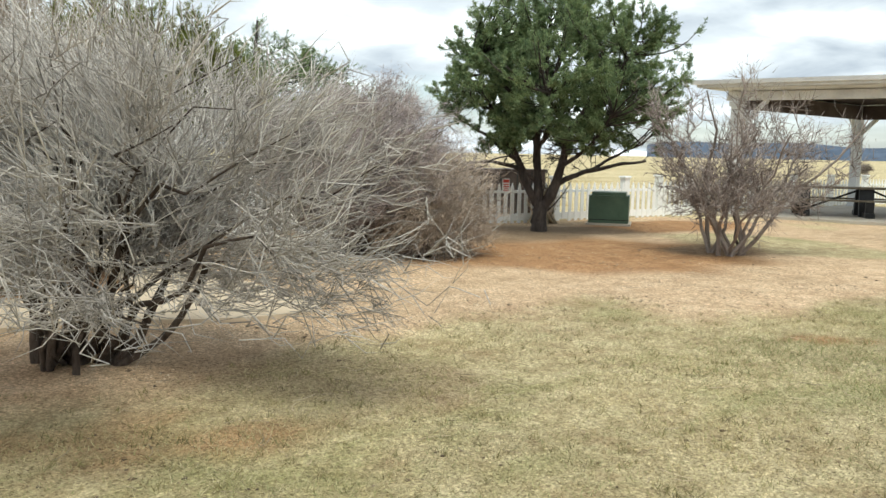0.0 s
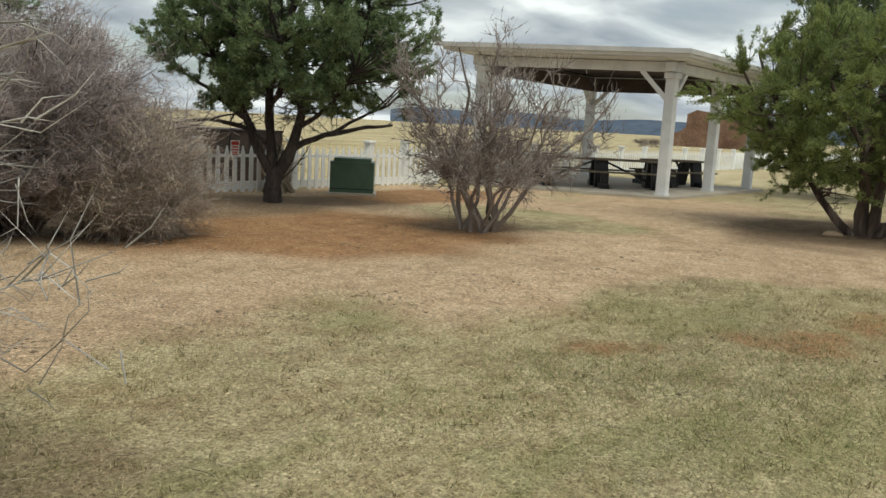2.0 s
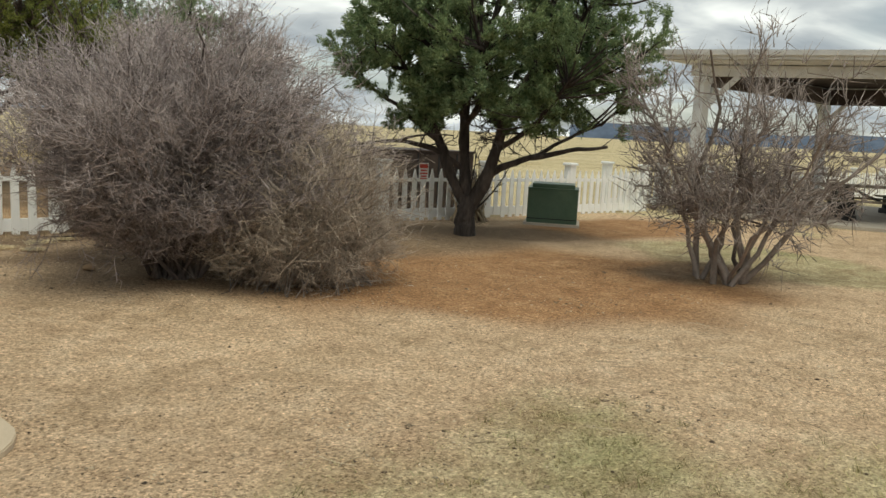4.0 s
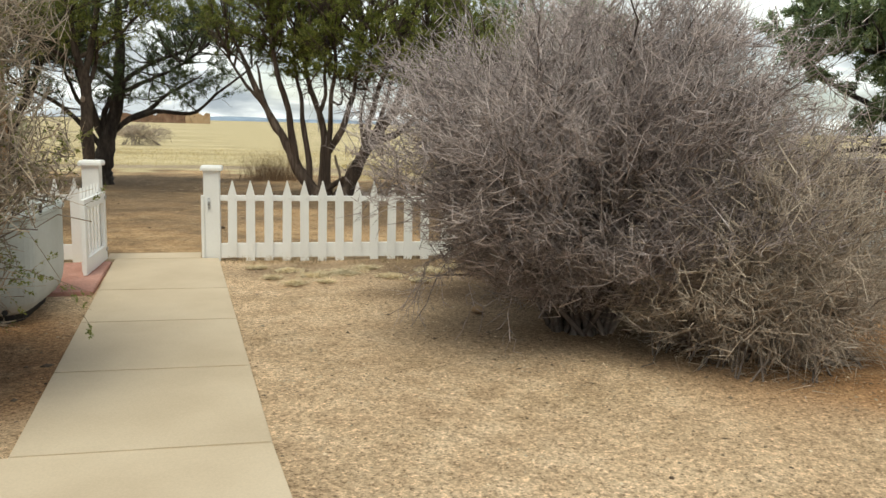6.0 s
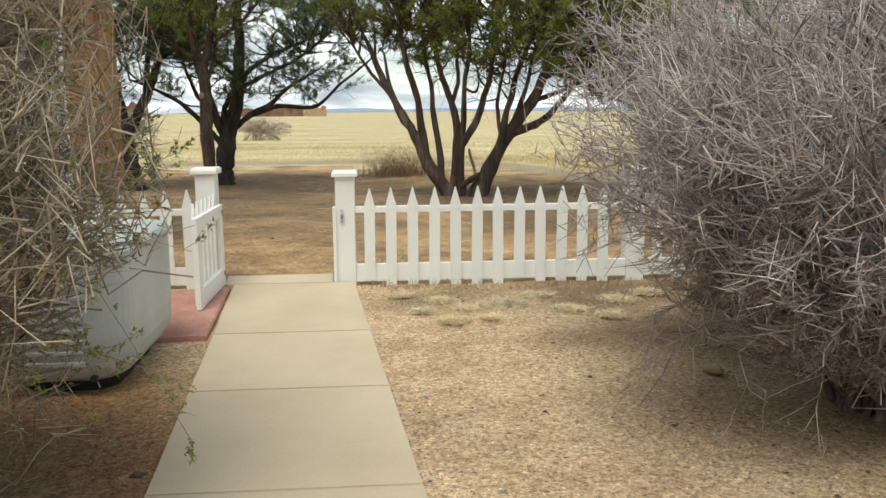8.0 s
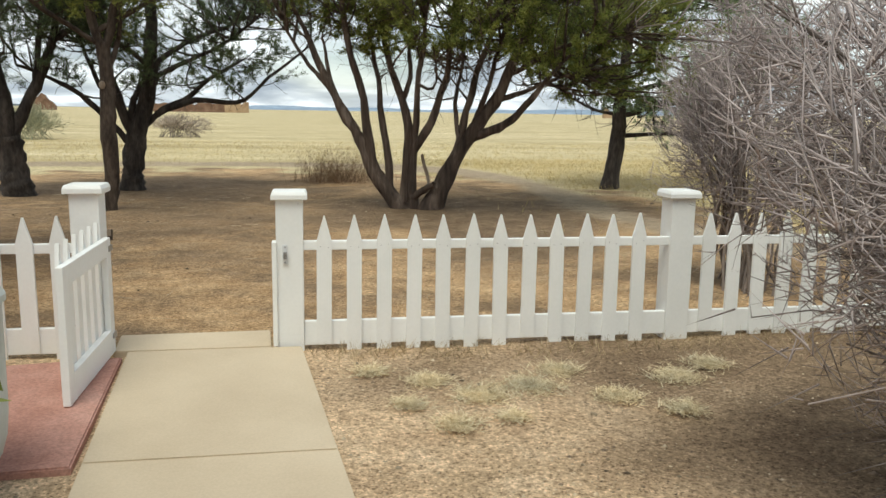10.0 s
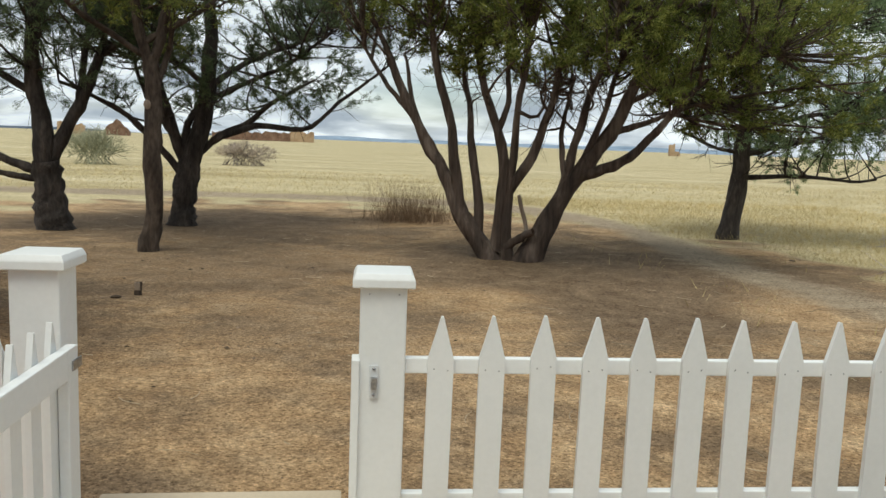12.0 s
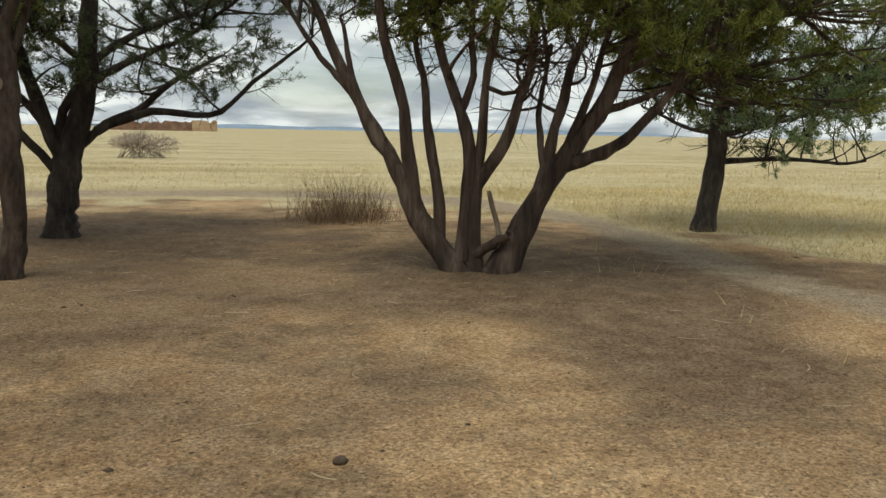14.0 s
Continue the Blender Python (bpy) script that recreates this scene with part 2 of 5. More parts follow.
M_roofing = surface("grey_roofing", (0.22, 0.235, 0.24), (0.29, 0.305, 0.31), (0.36, 0.37, 0.37), 2, 30, 0.8, 0.2, 0.004)
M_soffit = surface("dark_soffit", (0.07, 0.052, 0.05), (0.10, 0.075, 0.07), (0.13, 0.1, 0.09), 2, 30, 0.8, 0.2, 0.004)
# distance haze is mixed into both hill colours, paler for the farther one
M_hill_haze = surface("hazed_far_hill", (0.06, 0.085, 0.13), (0.085, 0.115, 0.165), (0.12, 0.15, 0.2), 0.004, 0.03, 1.0, 0.2, 3)
M_hill_haze_pale = surface("hazed_farther_hill", (0.2, 0.27, 0.36), (0.26, 0.335, 0.43), (0.33, 0.4, 0.5), 0.004, 0.03, 1.0, 0.2, 3)
M_sign_red = surface("sign_red", (0.5, 0.05, 0.035), (0.6, 0.075, 0.05), (0.66, 0.1, 0.07), 4, 50, 0.5, 0.05, 0.001)
M_glass = surface("window_glass", (0.03, 0.04, 0.045), (0.05, 0.06, 0.065), (0.07, 0.08, 0.085), 2, 30, 0.06, 0.0, 0.001, spec=0.6)


def ground_material():
    """Earth whose covers (lawn, red earth, gravel, bare dirt, litter with painted shade, path) follow the zones laid on
    the sheet.
    """
    m, n, l, b = nodes_of("ground_cover")
    p = world_pos(n)
    n_big, n_mid, n_fine = noise_node(n, l, p, 0.45, 5), noise_node(n, l, p, 3.2, 6, 0.65), noise_node(n, l, p, 34, 6, 0.7)
    streak = noise_node(n, l, world_pos(n, (0.05, 0.3, 1), l), 1.0, 6, 0.6)

    def zone(name):
        a = n.new("ShaderNodeAttribute")
        a.attribute_name = name
        s = n.new("ShaderNodeSeparateColor")
        l.new(a.outputs["Color"], s.inputs[0])
        return s.outputs

    za, zb = zone("zone_a"), zone("zone_b")

    def edge(z, wob=0.55):
        """Breaks a zone's edge up with the middle noise."""
        a = n.new("ShaderNodeMath")
        a.operation = "MULTIPLY_ADD"
        l.new(n_mid, a.inputs[0])
        a.inputs[1].default_value = wob
        l.new(z, a.inputs[2])
        r = n.new("ShaderNodeMapRange")
        r.interpolation_type = "SMOOTHSTEP"
        r.inputs[1].default_value, r.inputs[2].default_value = 0.5 + wob * 0.5 - 0.34, 0.5 + wob * 0.5 + 0.34
        l.new(a.outputs[0], r.inputs[0])
        return r.outputs[0]

    field = ramp(n, l, streak, [(0.3, (0.42, 0.34, 0.19)), (0.48, (0.55, 0.46, 0.275)), (0.6, (0.61, 0.52, 0.325)), (0.72, (0.70, 0.61, 0.42))])
    c = mixc(n, l, 0.35, field, ramp(n, l, n_mid, [(0.3, (0.4, 0.38, 0.34)), (0.7, (1.2, 1.2, 1.2))]), "MULTIPLY")
    lawn = ramp(n, l, n_mid, [(0.3, (0.28, 0.215, 0.125)), (0.45, (0.42, 0.35, 0.205)), (0.6, (0.51, 0.435, 0.27)), (0.75, (0.40, 0.37, 0.20))])
    red = ramp(n, l, n_mid, [(0.3, (0.27, 0.145, 0.072)), (0.52, (0.37, 0.212, 0.108)), (0.72, (0.45, 0.285, 0.155))])
    gravel = ramp(n, l, n_mid, [(0.3, (0.44, 0.31, 0.198)), (0.5, (0.55, 0.402, 0.262)), (0.72, (0.635, 0.485, 0.335))])
    dirt = ramp(n, l, n_mid, [(0.3, (0.335, 0.21, 0.112)), (0.5, (0.46, 0.308, 0.172)), (0.72, (0.58, 0.415, 0.25))])
    # litter brown, doubling as painted shade under trees and shrubs
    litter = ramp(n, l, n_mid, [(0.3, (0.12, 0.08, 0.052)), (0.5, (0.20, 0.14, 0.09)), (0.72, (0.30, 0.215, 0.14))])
    path = ramp(n, l, n_mid, [(0.3, (0.30, 0.235, 0.165)), (0.7, (0.42, 0.335, 0.24))])
    bare = noise_node(n, l, p, 1.35, 6, 0.65)
    lawn = mixc(n, l, ramp(n, l, bare, [(0.53, (0, 0, 0)), (0.66, (0.7, 0.7, 0.7))]), lawn, (0.29, 0.205, 0.115))
    verd = noise_node(n, l, world_pos(n, (0.6, 1.3, 1), l), 0.8, 6, 0.65)
    lawn = mixc(n, l, ramp(n, l, verd, [(0.5, (0, 0, 0)), (0.62, (0.6, 0.6, 0.6))]), lawn, (0.25, 0.255, 0.11))
    gravel = mixc(n, l, ramp(n, l, bare, [(0.52, (0, 0, 0)), (0.68, (0.55, 0.55, 0.55))]), gravel, (0.33, 0.235, 0.14))
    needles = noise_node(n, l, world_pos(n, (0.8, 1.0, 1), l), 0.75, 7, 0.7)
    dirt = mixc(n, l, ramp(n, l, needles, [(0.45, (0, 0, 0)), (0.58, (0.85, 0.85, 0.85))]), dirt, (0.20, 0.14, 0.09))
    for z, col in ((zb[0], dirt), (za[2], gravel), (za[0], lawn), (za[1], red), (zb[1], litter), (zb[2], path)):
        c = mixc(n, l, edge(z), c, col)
    c = mixc(n, l, 0.9, c, ramp(n, l, n_fine, [(0.32, (0.5, 0.48, 0.46)), (0.5, (0.95, 0.95, 0.95)), (0.68, (1.35, 1.35, 1.35))]), "MULTIPLY")
    c = mixc(n, l, 0.5, c, ramp(n, l, n_big, [(0.3, (0.78, 0.76, 0.74)), (0.7, (1.18, 1.18, 1.18))]), "MULTIPLY")
    n_clump = noise_node(n, l, p, 10.5, 7, 0.75)
    c = mixc(n, l, 0.2, c, ramp(n, l, n_clump, [(0.30, (0.42, 0.40, 0.38)), (0.44, (0.86, 0.85, 0.84)), (0.56, (1.05, 1.05, 1.05)), (0.72, (1.3, 1.3, 1.28))]), "MULTIPLY")
    for sc, amt in ((66, 0.55), (115, 0.7)):
        vo = n.new("ShaderNodeTexVoronoi")
        vo.inputs["Scale"].default_value = sc
        l.new(p, vo.inputs["Vector"])
        sp = n.new("ShaderNodeSeparateColor")
        l.new(vo.outputs["Color"], sp.inputs[0])
        c = mixc(n, l, amt, c, ramp(n, l, sp.outputs[0], [(0.0, (0.38, 0.35, 0.33)), (0.08, (0.5, 0.47, 0.44)), (0.14, (0.96, 0.96, 0.96)), (0.8, (1.1, 1.1, 1.1)), (0.92, (1.5, 1.5, 1.5))]), "MULTIPLY")
    l.new(c, b.inputs["Base Color"])
    b.inputs["Roughness"].default_value, b.inputs["Specular IOR Level"].default_value = 0.95, 0.1
    hsum = n.new("ShaderNodeMath")
    l.new(n_fine, hsum.inputs[0]), l.new(n_clump, hsum.inputs[1])
    bump(n, l, b, hsum.outputs[0], 0.8, 0.016)
    return m


M_ground = ground_material()

# ---- mesh helpers ----
rng = np.random.default_rng(11)


def mesh_np(name, V, F, mat, smooth=False):
    """A mesh from arrays of vertices and of faces that all have the same number of corners."""
    V, F = np.asarray(V, np.float32), np.asarray(F, np.int32)
    me = bpy.data.meshes.new(name)
    me.vertices.add(len(V)), me.loops.add(F.size), me.polygons.add(len(F))
    me.vertices.foreach_set("co", V.ravel())
    me.loops.foreach_set("vertex_index", F.ravel())
    k = F.shape[1]
    me.polygons.foreach_set("loop_start", np.arange(0, F.size, k, dtype=np.int32))
    me.polygons.foreach_set("loop_total", np.full(len(F), k, np.int32))
    if smooth:
        me.polygons.foreach_set("use_smooth", np.ones(len(F), bool))
    me.update()
    me.validate()
    me.materials.append(mat)
    return me


def under(ob, parent):
    ob.parent = parent
    return ob


def thing(name, at, label, category, group="", kind="", turn=0):
    ob = new(name)
    ob.matrix_basis = pose(*at, 0, 0, turn)
    return tagged(ob, label, category, group, kind)


def part(name, bm, mat, parent=None, label="", smooth=False):
    """Links a bmesh as one mesh object under a thing or part."""
    me = bpy.data.meshes.new(name)
    bm.to_mesh(me)
    bm.free()
    me.materials.append(mat)
    if smooth:
        for f in me.polygons:
            f.use_smooth = True
    ob = new(name, me)
    if parent:
        ob.parent = parent
    return tagged(ob, label)


def part_np(name, VF, mat, parent=None, label="", smooth=True):
    ob = new(name, mesh_np(name, *VF, mat, smooth))
    if parent:
        ob.parent = parent
    return tagged(ob, label)


def add_box(bm, x0, x1, y0, y1, z0, z1, bevel=0.0):
    vs = bmesh.ops.create_cube(bm, size=1.0, matrix=Matrix.LocRotScale(((x0 + x1) / 2, (y0 + y1) / 2, (z0 + z1) / 2), None, (x1 - x0, y1 - y0, z1 - z0)))["verts"]
    if bevel:
        es = list({e for v in vs for e in v.link_edges})
        bmesh.ops.bevel(bm, geom=es, offset=bevel, segments=2, affect="EDGES", profile=0.6)
    return bm


def box(*a, **k):
    return add_box(bmesh.new(), *a, **k)


def prism(pts, z0, z1, bevel=0.0):
    """An upright prism over a plan polygon (counter-clockwise)."""
    bm = bmesh.new()
    lo = [bm.verts.new((x, y, z0)) for x, y in pts]
    hi = [bm.verts.new((x, y, z1)) for x, y in pts]
    bm.faces.new(lo[::-1])
    top = bm.faces.new(hi)
    for i in range(len(pts)):
        j = (i + 1) % len(pts)
        bm.faces.new((lo[i], lo[j], hi[j], hi[i]))
    if bevel:
        bmesh.ops.bevel(bm, geom=list(top.edges), offset=bevel, segments=2, affect="EDGES")
    return bm


def beam(a, b, w, h, bevel=0.004):
    """A straight bar from a to b, w wide and h deep."""
    a, b = Vector(a), Vector(b)
    d = b - a
    bm = bmesh.new()
    add_box(bm, -w / 2, w / 2, -h / 2, h / 2, 0, d.length, bevel)
    up = d.to_track_quat("Z", "Y").to_matrix().to_4x4()
    bmesh.ops.transform(bm, matrix=Matrix.Translation(a) @ up, verts=bm.verts)
    return bm


# ---- strands: twigs, limbs, trunks ----


def unit(v):
    return v / np.maximum(np.linalg.norm(v, axis=-1, keepdims=True), 1e-9)


def tubes(P, R, sides=3, rough=0.0, point=False):
    """Tapered tubes along the polylines P (n, k, 3) with radii R (n, k); point draws the last ring together to a tip."""
    n, k, _ = P.shape
    T = np.gradient(P, axis=1)
    T = unit(T)
    ref = np.where(np.abs(T[:, :1, 2:3]) > 0.8, np.array([1.0, 0.2, 0]), np.array([0.1, 0, 1.0]))
    A = unit(np.cross(T, np.broadcast_to(ref, T.shape)))
    B = np.cross(T, A)
    ang = np.arange(sides) * 2 * np.pi / sides
    rad = R[:, :, None] * (1 + rough * rng.standard_normal((n, k, sides)))
    ring = P[:, :, None, :] + rad[..., None] * (np.cos(ang)[None, None, :, None] * A[:, :, None, :] + np.sin(ang)[None, None, :, None] * B[:, :, None, :])
    m = k - 1 if point else k
    V = ring[:, :m].reshape(-1, 3)
    i, j, s = np.meshgrid(np.arange(n), np.arange(m - 1), np.arange(sides), indexing="ij")
    a = (i * m + j) * sides + s
    b = (i * m + j) * sides + (s + 1) % sides
    F = np.stack([a, b, b + sides, a, b + sides, a + sides], -1).reshape(-1, 3)
    if point:
        i, s = np.meshgrid(np.arange(n), np.arange(sides), indexing="ij")
        a = (i * m + m - 1) * sides
        F = np.concatenate([F, np.stack([a + s, a + (s + 1) % sides, n * m * sides + i], -1).reshape(-1, 3)])
        V = np.concatenate([V, P[:, -1]])
    return V, F


def join(*vfs):
    V, F, o = [], [], 0
    for v, f in vfs:
        V.append(v), F.append(f + o)
        o += len(v)
    return np.concatenate(V), np.concatenate(F)


def along(P, t):
    """Points and directions at the shares t along the polylines P."""
    k = P.shape[1] - 1
    i = np.minimum((t * k).astype(int), k - 1)
    f = (t * k - i)[:, None]
    r = np.arange(len(P))
    a, b = P[r, i], P[r, i + 1]
    return a * (1 - f) + b * f, unit(b - a)


def grow(P, n, t0, t1, length, spread, lift=0.0, out=0.0, centre=None, k=4, curl=0.15, vary=0.4, wander=0.08):
    """n shoots from random places on the strands P."""
    pick = rng.integers(0, len(P), n)
    t = rng.uniform(t0, t1, n)
    s, d = along(P[pick], t)
    v = d + spread * unit(rng.standard_normal((n, 3)))
    if centre is not None:
        v = v + out * unit(s - np.asarray(centre))
    v[:, 2] += lift
    v = unit(v)
    ln = length * (1 + vary * rng.uniform(-1, 1, n))
    step = np.linspace(0, 1, k)
    bend = unit(rng.standard_normal((n, 3)))
    bend[:, 2] += 0.5 * np.sign(curl)
    Q = s[:, None] + (ln[:, None] * step)[..., None] * v[:, None] + (abs(curl) * ln[:, None] * step**2)[..., None] * bend[:, None]
    Q[:, 1:] += rng.standard_normal((n, k - 1, 3)) * (wander * ln / k)[:, None, None]
    return Q


def taper(P, r0, r1, vary=0.25):
    n, k = P.shape[:2]
    s = 1 + vary * rng.uniform(-1, 1, (n, 1))
    return s * np.linspace(r0, r1, k)[None]


def tufts(C, D, per, size, width, fan=0.9):
    """Sprays of small pointed leaves at the places C, pointing about D."""
    n = len(C)
    d = unit(D[:, None] + fan * rng.standard_normal((n, per, 3)))
    s = C[:, None] + rng.standard_normal((n, per, 3)) * size * 0.35
    ln = size * rng.uniform(0.6, 1.3, (n, per, 1))
    side = unit(np.cross(d, rng.standard_normal((n, per, 3)))) * width
    V = np.stack([s - side * 0.6, s + side * 0.6, s + d * ln], 2)
    return V.reshape(-1, 3), np.arange(n * per * 3).reshape(-1, 3)


def limb_lines(base, right, limbs, k=12, crook=1.0):
    """Main limbs in the plan direction right: (x0, z0, x1, z1, depth, sag) each, or bend points (x, z) with the depth last, as crooked polylines that spring from one another."""
    fwd = np.array([-right[1], right[0], 0])
    r3 = np.array([*right, 0])
    L = []
    for limb in limbs:
        s = np.linspace(0, 1, k)
        if isinstance(limb[0], tuple):
            bends, dep = np.array(limb[:-1], float), limb[-1]
            reach = np.concatenate([[0], np.cumsum(np.hypot(*np.diff(bends, axis=0).T))])
            x, z = (np.interp(s * reach[-1], reach, bends[:, i]) for i in (0, 1))
            for _ in range(2):
                x[1:-1], z[1:-1] = (x[:-2] + 2 * x[1:-1] + x[2:]) / 4, (z[:-2] + 2 * z[1:-1] + z[2:]) / 4
            x0, z0, x1, z1 = x[0], z[0], x[-1], z[-1]
        else:
            x0, z0, x1, z1, dep, sag = limb
            z0 = z0 - 0.14 if z0 <= 0 else z0
            x = x0 + (x1 - x0) * s + sag * np.sin(np.pi * s) * (1 if x1 >= x0 else -1)
            z = z0 + (z1 - z0) * s - abs(sag) * 0.5 * np.sin(np.pi * s)
        p = x[:, None] * r3 + (dep * s**1.3)[:, None] * fwd + z[:, None] * np.array([0, 0, 1.0])
        span = math.hypot(x1 - x0, z1 - z0)
        w = np.cumsum(rng.standard_normal((k, 3)), axis=0)
        w -= w[0] + (w[-1] - w[0]) * s[:, None]
        w = 0.6 * w + 0.4 * np.roll(w, 1, axis=0) * (s[:, None] > 0)
        p = p + w * crook * 0.012 * span
        if L and z0 > 0.15:
            old = np.concatenate(L)
            old = old[(old[:, 2] > z0 - 0.5) & (old[:, 2] < z0 + 0.25)] if ((old[:, 2] > z0 - 0.5) & (old[:, 2] < z0 + 0.25)).any() else old
            near_ = old[np.linalg.norm(old - p[0], axis=1).argmin()]
            p = p + (near_ - p[0])[None] * ((1 - s) ** 2)[:, None]
        L.append(p)
    return np.stack(L) + np.array(base)[None, None]


def tree(name, base, right, limbs, radii, bark, leaf, label, category, crown, n2, n3, ntuft, len3, size, width, per=10, dead=0, keep=None, group="", sides=9, fan=0.9, shell=0.4, droop=0.0):
    """An evergreen: trunk, limbs, branches that fill an uneven crown, and sprays of foliage on the outer twigs.
    crown: (x along right, depth, z, and the three half sizes)."""
    ob = thing(name, base, label, category, group)
    L1 = limb_lines((0, 0, 0), right, limbs, 18, 0.5)
    R1 = np.stack([np.linspace(a, b, L1.shape[1]) for a, b in radii])
    for i, lim in enumerate(limbs):
        if L1[i, 0, 2] < 0.1:
            R1[i] *= 1 + 0.25 * np.exp(-np.maximum(L1[i, :, 2], 0) / 0.16)
    for i in range(len(L1)):
        part_np("limb" if i else "trunk", tubes(L1[i:i + 1], R1[i:i + 1] * (1 + 0.03 * rng.standard_normal(R1[i:i + 1].shape)), sides, 0.09), bark, ob)
    r3, fwd = np.array([*right, 0]), np.array([-right[1], right[0], 0])
    c = crown[0] * r3 + crown[1] * fwd + np.array([0, 0, crown[2]])
    d = unit(rng.standard_normal((n2, 3)))
    q = d * (rng.uniform(0.12, 1, n2) ** shell)[:, None]
    q *= (1 + 0.13 * np.sin(5 * d[:, 0] + 2) + 0.12 * np.sin(6 * d[:, 1] + 7 * d[:, 2]))[:, None]
    E = c + q[:, :1] * crown[3] * r3 + q[:, 1:2] * crown[4] * fwd + q[:, 2:] * crown[5] * np.array([0, 0, 1.0])
    E[:, 2] -= droop * np.clip(q[:, 0], 0, 1)
    nodes = L1[:, 6:].reshape(-1, 3)
    gap = np.linalg.norm(E[:, None] - nodes[None], axis=2) + 1.2 * np.maximum(nodes[None, :, 2] - E[:, None, 2], 0)
    S = nodes[(gap * rng.uniform(0.7, 1.4, gap.shape)).argmin(1)]
    s = np.linspace(0, 1, 6)[None, :, None]
    span = np.linalg.norm(E - S, axis=1)[:, None]
    mid = S + 0.5 * (E - S) + np.array([0, 0, -0.10]) * span + 0.12 * span * rng.standard_normal((n2, 3))
    L2 = (1 - s) ** 2 * S[:, None] + 2 * s * (1 - s) * mid[:, None] + s**2 * E[:, None]
    L3 = grow(L2, n3, 0.45, 1.0, len3, 1.0, 0.15, 0.35, c, 3, 0.15, 0.5, 0.2)
    bv = [tubes(L2, taper(L2, 0.02, 0.006) * np.clip(span / 1.2, 0.4, 1.4), 3), tubes(L3, taper(L3, 0.006, 0.003), 3, point=True)]
    if dead:
        L4 = grow(L2, dead, 0.05, 0.7, len3 * 1.3, 1.0, -0.1, 0.1, c, 4, -0.35, 0.5, 0.4)
        bv.append(tubes(L4, taper(L4, 0.005, 0.002), 3, point=True))
    tagged(part_np("branchwork", join(*bv), bark, ob), kind="stuff")
    C, D = along(L3[rng.integers(0, n3, ntuft)], rng.uniform(0.25, 1.0, ntuft))
    if keep is not None:
        ok = keep(C)
        C, D = C[ok], D[ok]
    D = D.copy()
    D[:, 2] += 0.25
    tagged(part_np("crown", tufts(C, D, per, size, width, fan), leaf, ob, smooth=False), kind="stuff")
    return ob


def brush(name, base, centre, radii, label, category, n1, n2, n3, mats, stem=(0.016, 0.004), twig=(0.004, 0.0016), len2=0.5, len3=0.25, lift=0.15, foot=0.25, keep=None, group="", low=-0.75, wild=1.0, out=0.35, rise=0.28, nb=5, zmin=0.0, pw=2.0, reach=(0.45, 0.9), crook=0.018, kink=0.35, hollow=None):
    """A leafless shrub: crooked stems from a crown at the ground, branches and fine twigs inside an uneven rounded outline."""
    ob = thing(name, base, label, category, group)
    c, rad = np.asarray(centre, float), np.asarray(radii, float)
    d = unit(rng.standard_normal((n1, 3)))
    d[:, 2] = np.where(d[:, 2] < low, -d[:, 2], d[:, 2])
    if n1 < 30:
        az = 2 * np.pi * (np.arange(n1) + rng.uniform(0.1, 0.9, n1)) / n1
        dz = rng.uniform(max(low, 0.0), 0.9, n1)
        d = np.stack([np.cos(az) * np.sqrt(1 - dz**2), np.sin(az) * np.sqrt(1 - dz**2), dz], 1)
    d /= (np.abs(d) ** pw).sum(1, keepdims=True) ** (1 / pw)
    end = c + d * rad * rng.uniform(*reach, n1)[:, None]
    end[:, 2] = np.maximum(end[:, 2], max(0.08, 1.3 * zmin))
    a = rng.uniform(0, 2 * np.pi, n1)
    s0 = np.stack([np.cos(a), np.sin(a), 0 * a], 1) * foot * np.sqrt(rng.uniform(0, 1, n1))[:, None]
    s = np.linspace(0, 1, 9)[None, :, None]
    span = np.linalg.norm(end - s0, axis=1)[:, None]
    mid = s0 * 0.6 + (end - s0) * 0.35 + np.array([0, 0, rise]) * span
    P = (1 - s) ** 2 * s0[:, None] + 2 * s * (1 - s) * mid[:, None] + s**2 * end[:, None]
    P[:, 1:] += np.cumsum(rng.standard_normal((n1, 8, 3)), axis=1) * crook * span[:, None]
    Lb = grow(P, n1 * nb, 0.25, 0.95, len2 * 1.3, 0.8 * wild, lift, out, c, 6, 0.25, 0.5, kink)
    L2 = grow(np.concatenate([Lb]), n2, 0.2, 1.0, len2, 0.85 * wild, lift, out, c, 4, 0.22, 0.5, kink * 1.15)
    L3 = grow(L2, n3, 0.1, 1.0, len3, 0.95 * wild, lift, out, c, 3 if len3 > 0.2 else 2, 0.2, 0.5, 0.3)

    def inside(Q, k):
        q = (Q[:, -1] - c) / rad
        u = unit(q)
        edge = k * (1 + 0.07 * np.sin(4 * u[:, 0] + 5 * u[:, 1] + 1) + 0.06 * np.sin(9 * u[:, 2] - 6 * u[:, 0]) + 0.06 * rng.standard_normal(len(Q)))
        return (np.abs(q) ** pw).sum(1) ** (1 / pw) < edge

    Lb, L2, L3 = Lb[inside(Lb, 0.93)], L2[inside(L2, 1.03)], L3[inside(L3, 1.07)]
    Lb, L2, L3 = (Q[(Q[..., 2] > zmin).all(1)] if zmin else Q for Q in (Lb, L2, L3))
    for Q in (Lb, L2, L3, P):
        Q[..., 2] = np.maximum(Q[..., 2], 0.02)
    P[:, 0, 2] = -0.02
    if hollow:
        Lb, L2, L3 = (Q[~((np.hypot(Q[..., 0], Q[..., 1]) < hollow[0]) & (Q[..., 2] < hollow[1])).any(1)] for Q in (Lb, L2, L3))
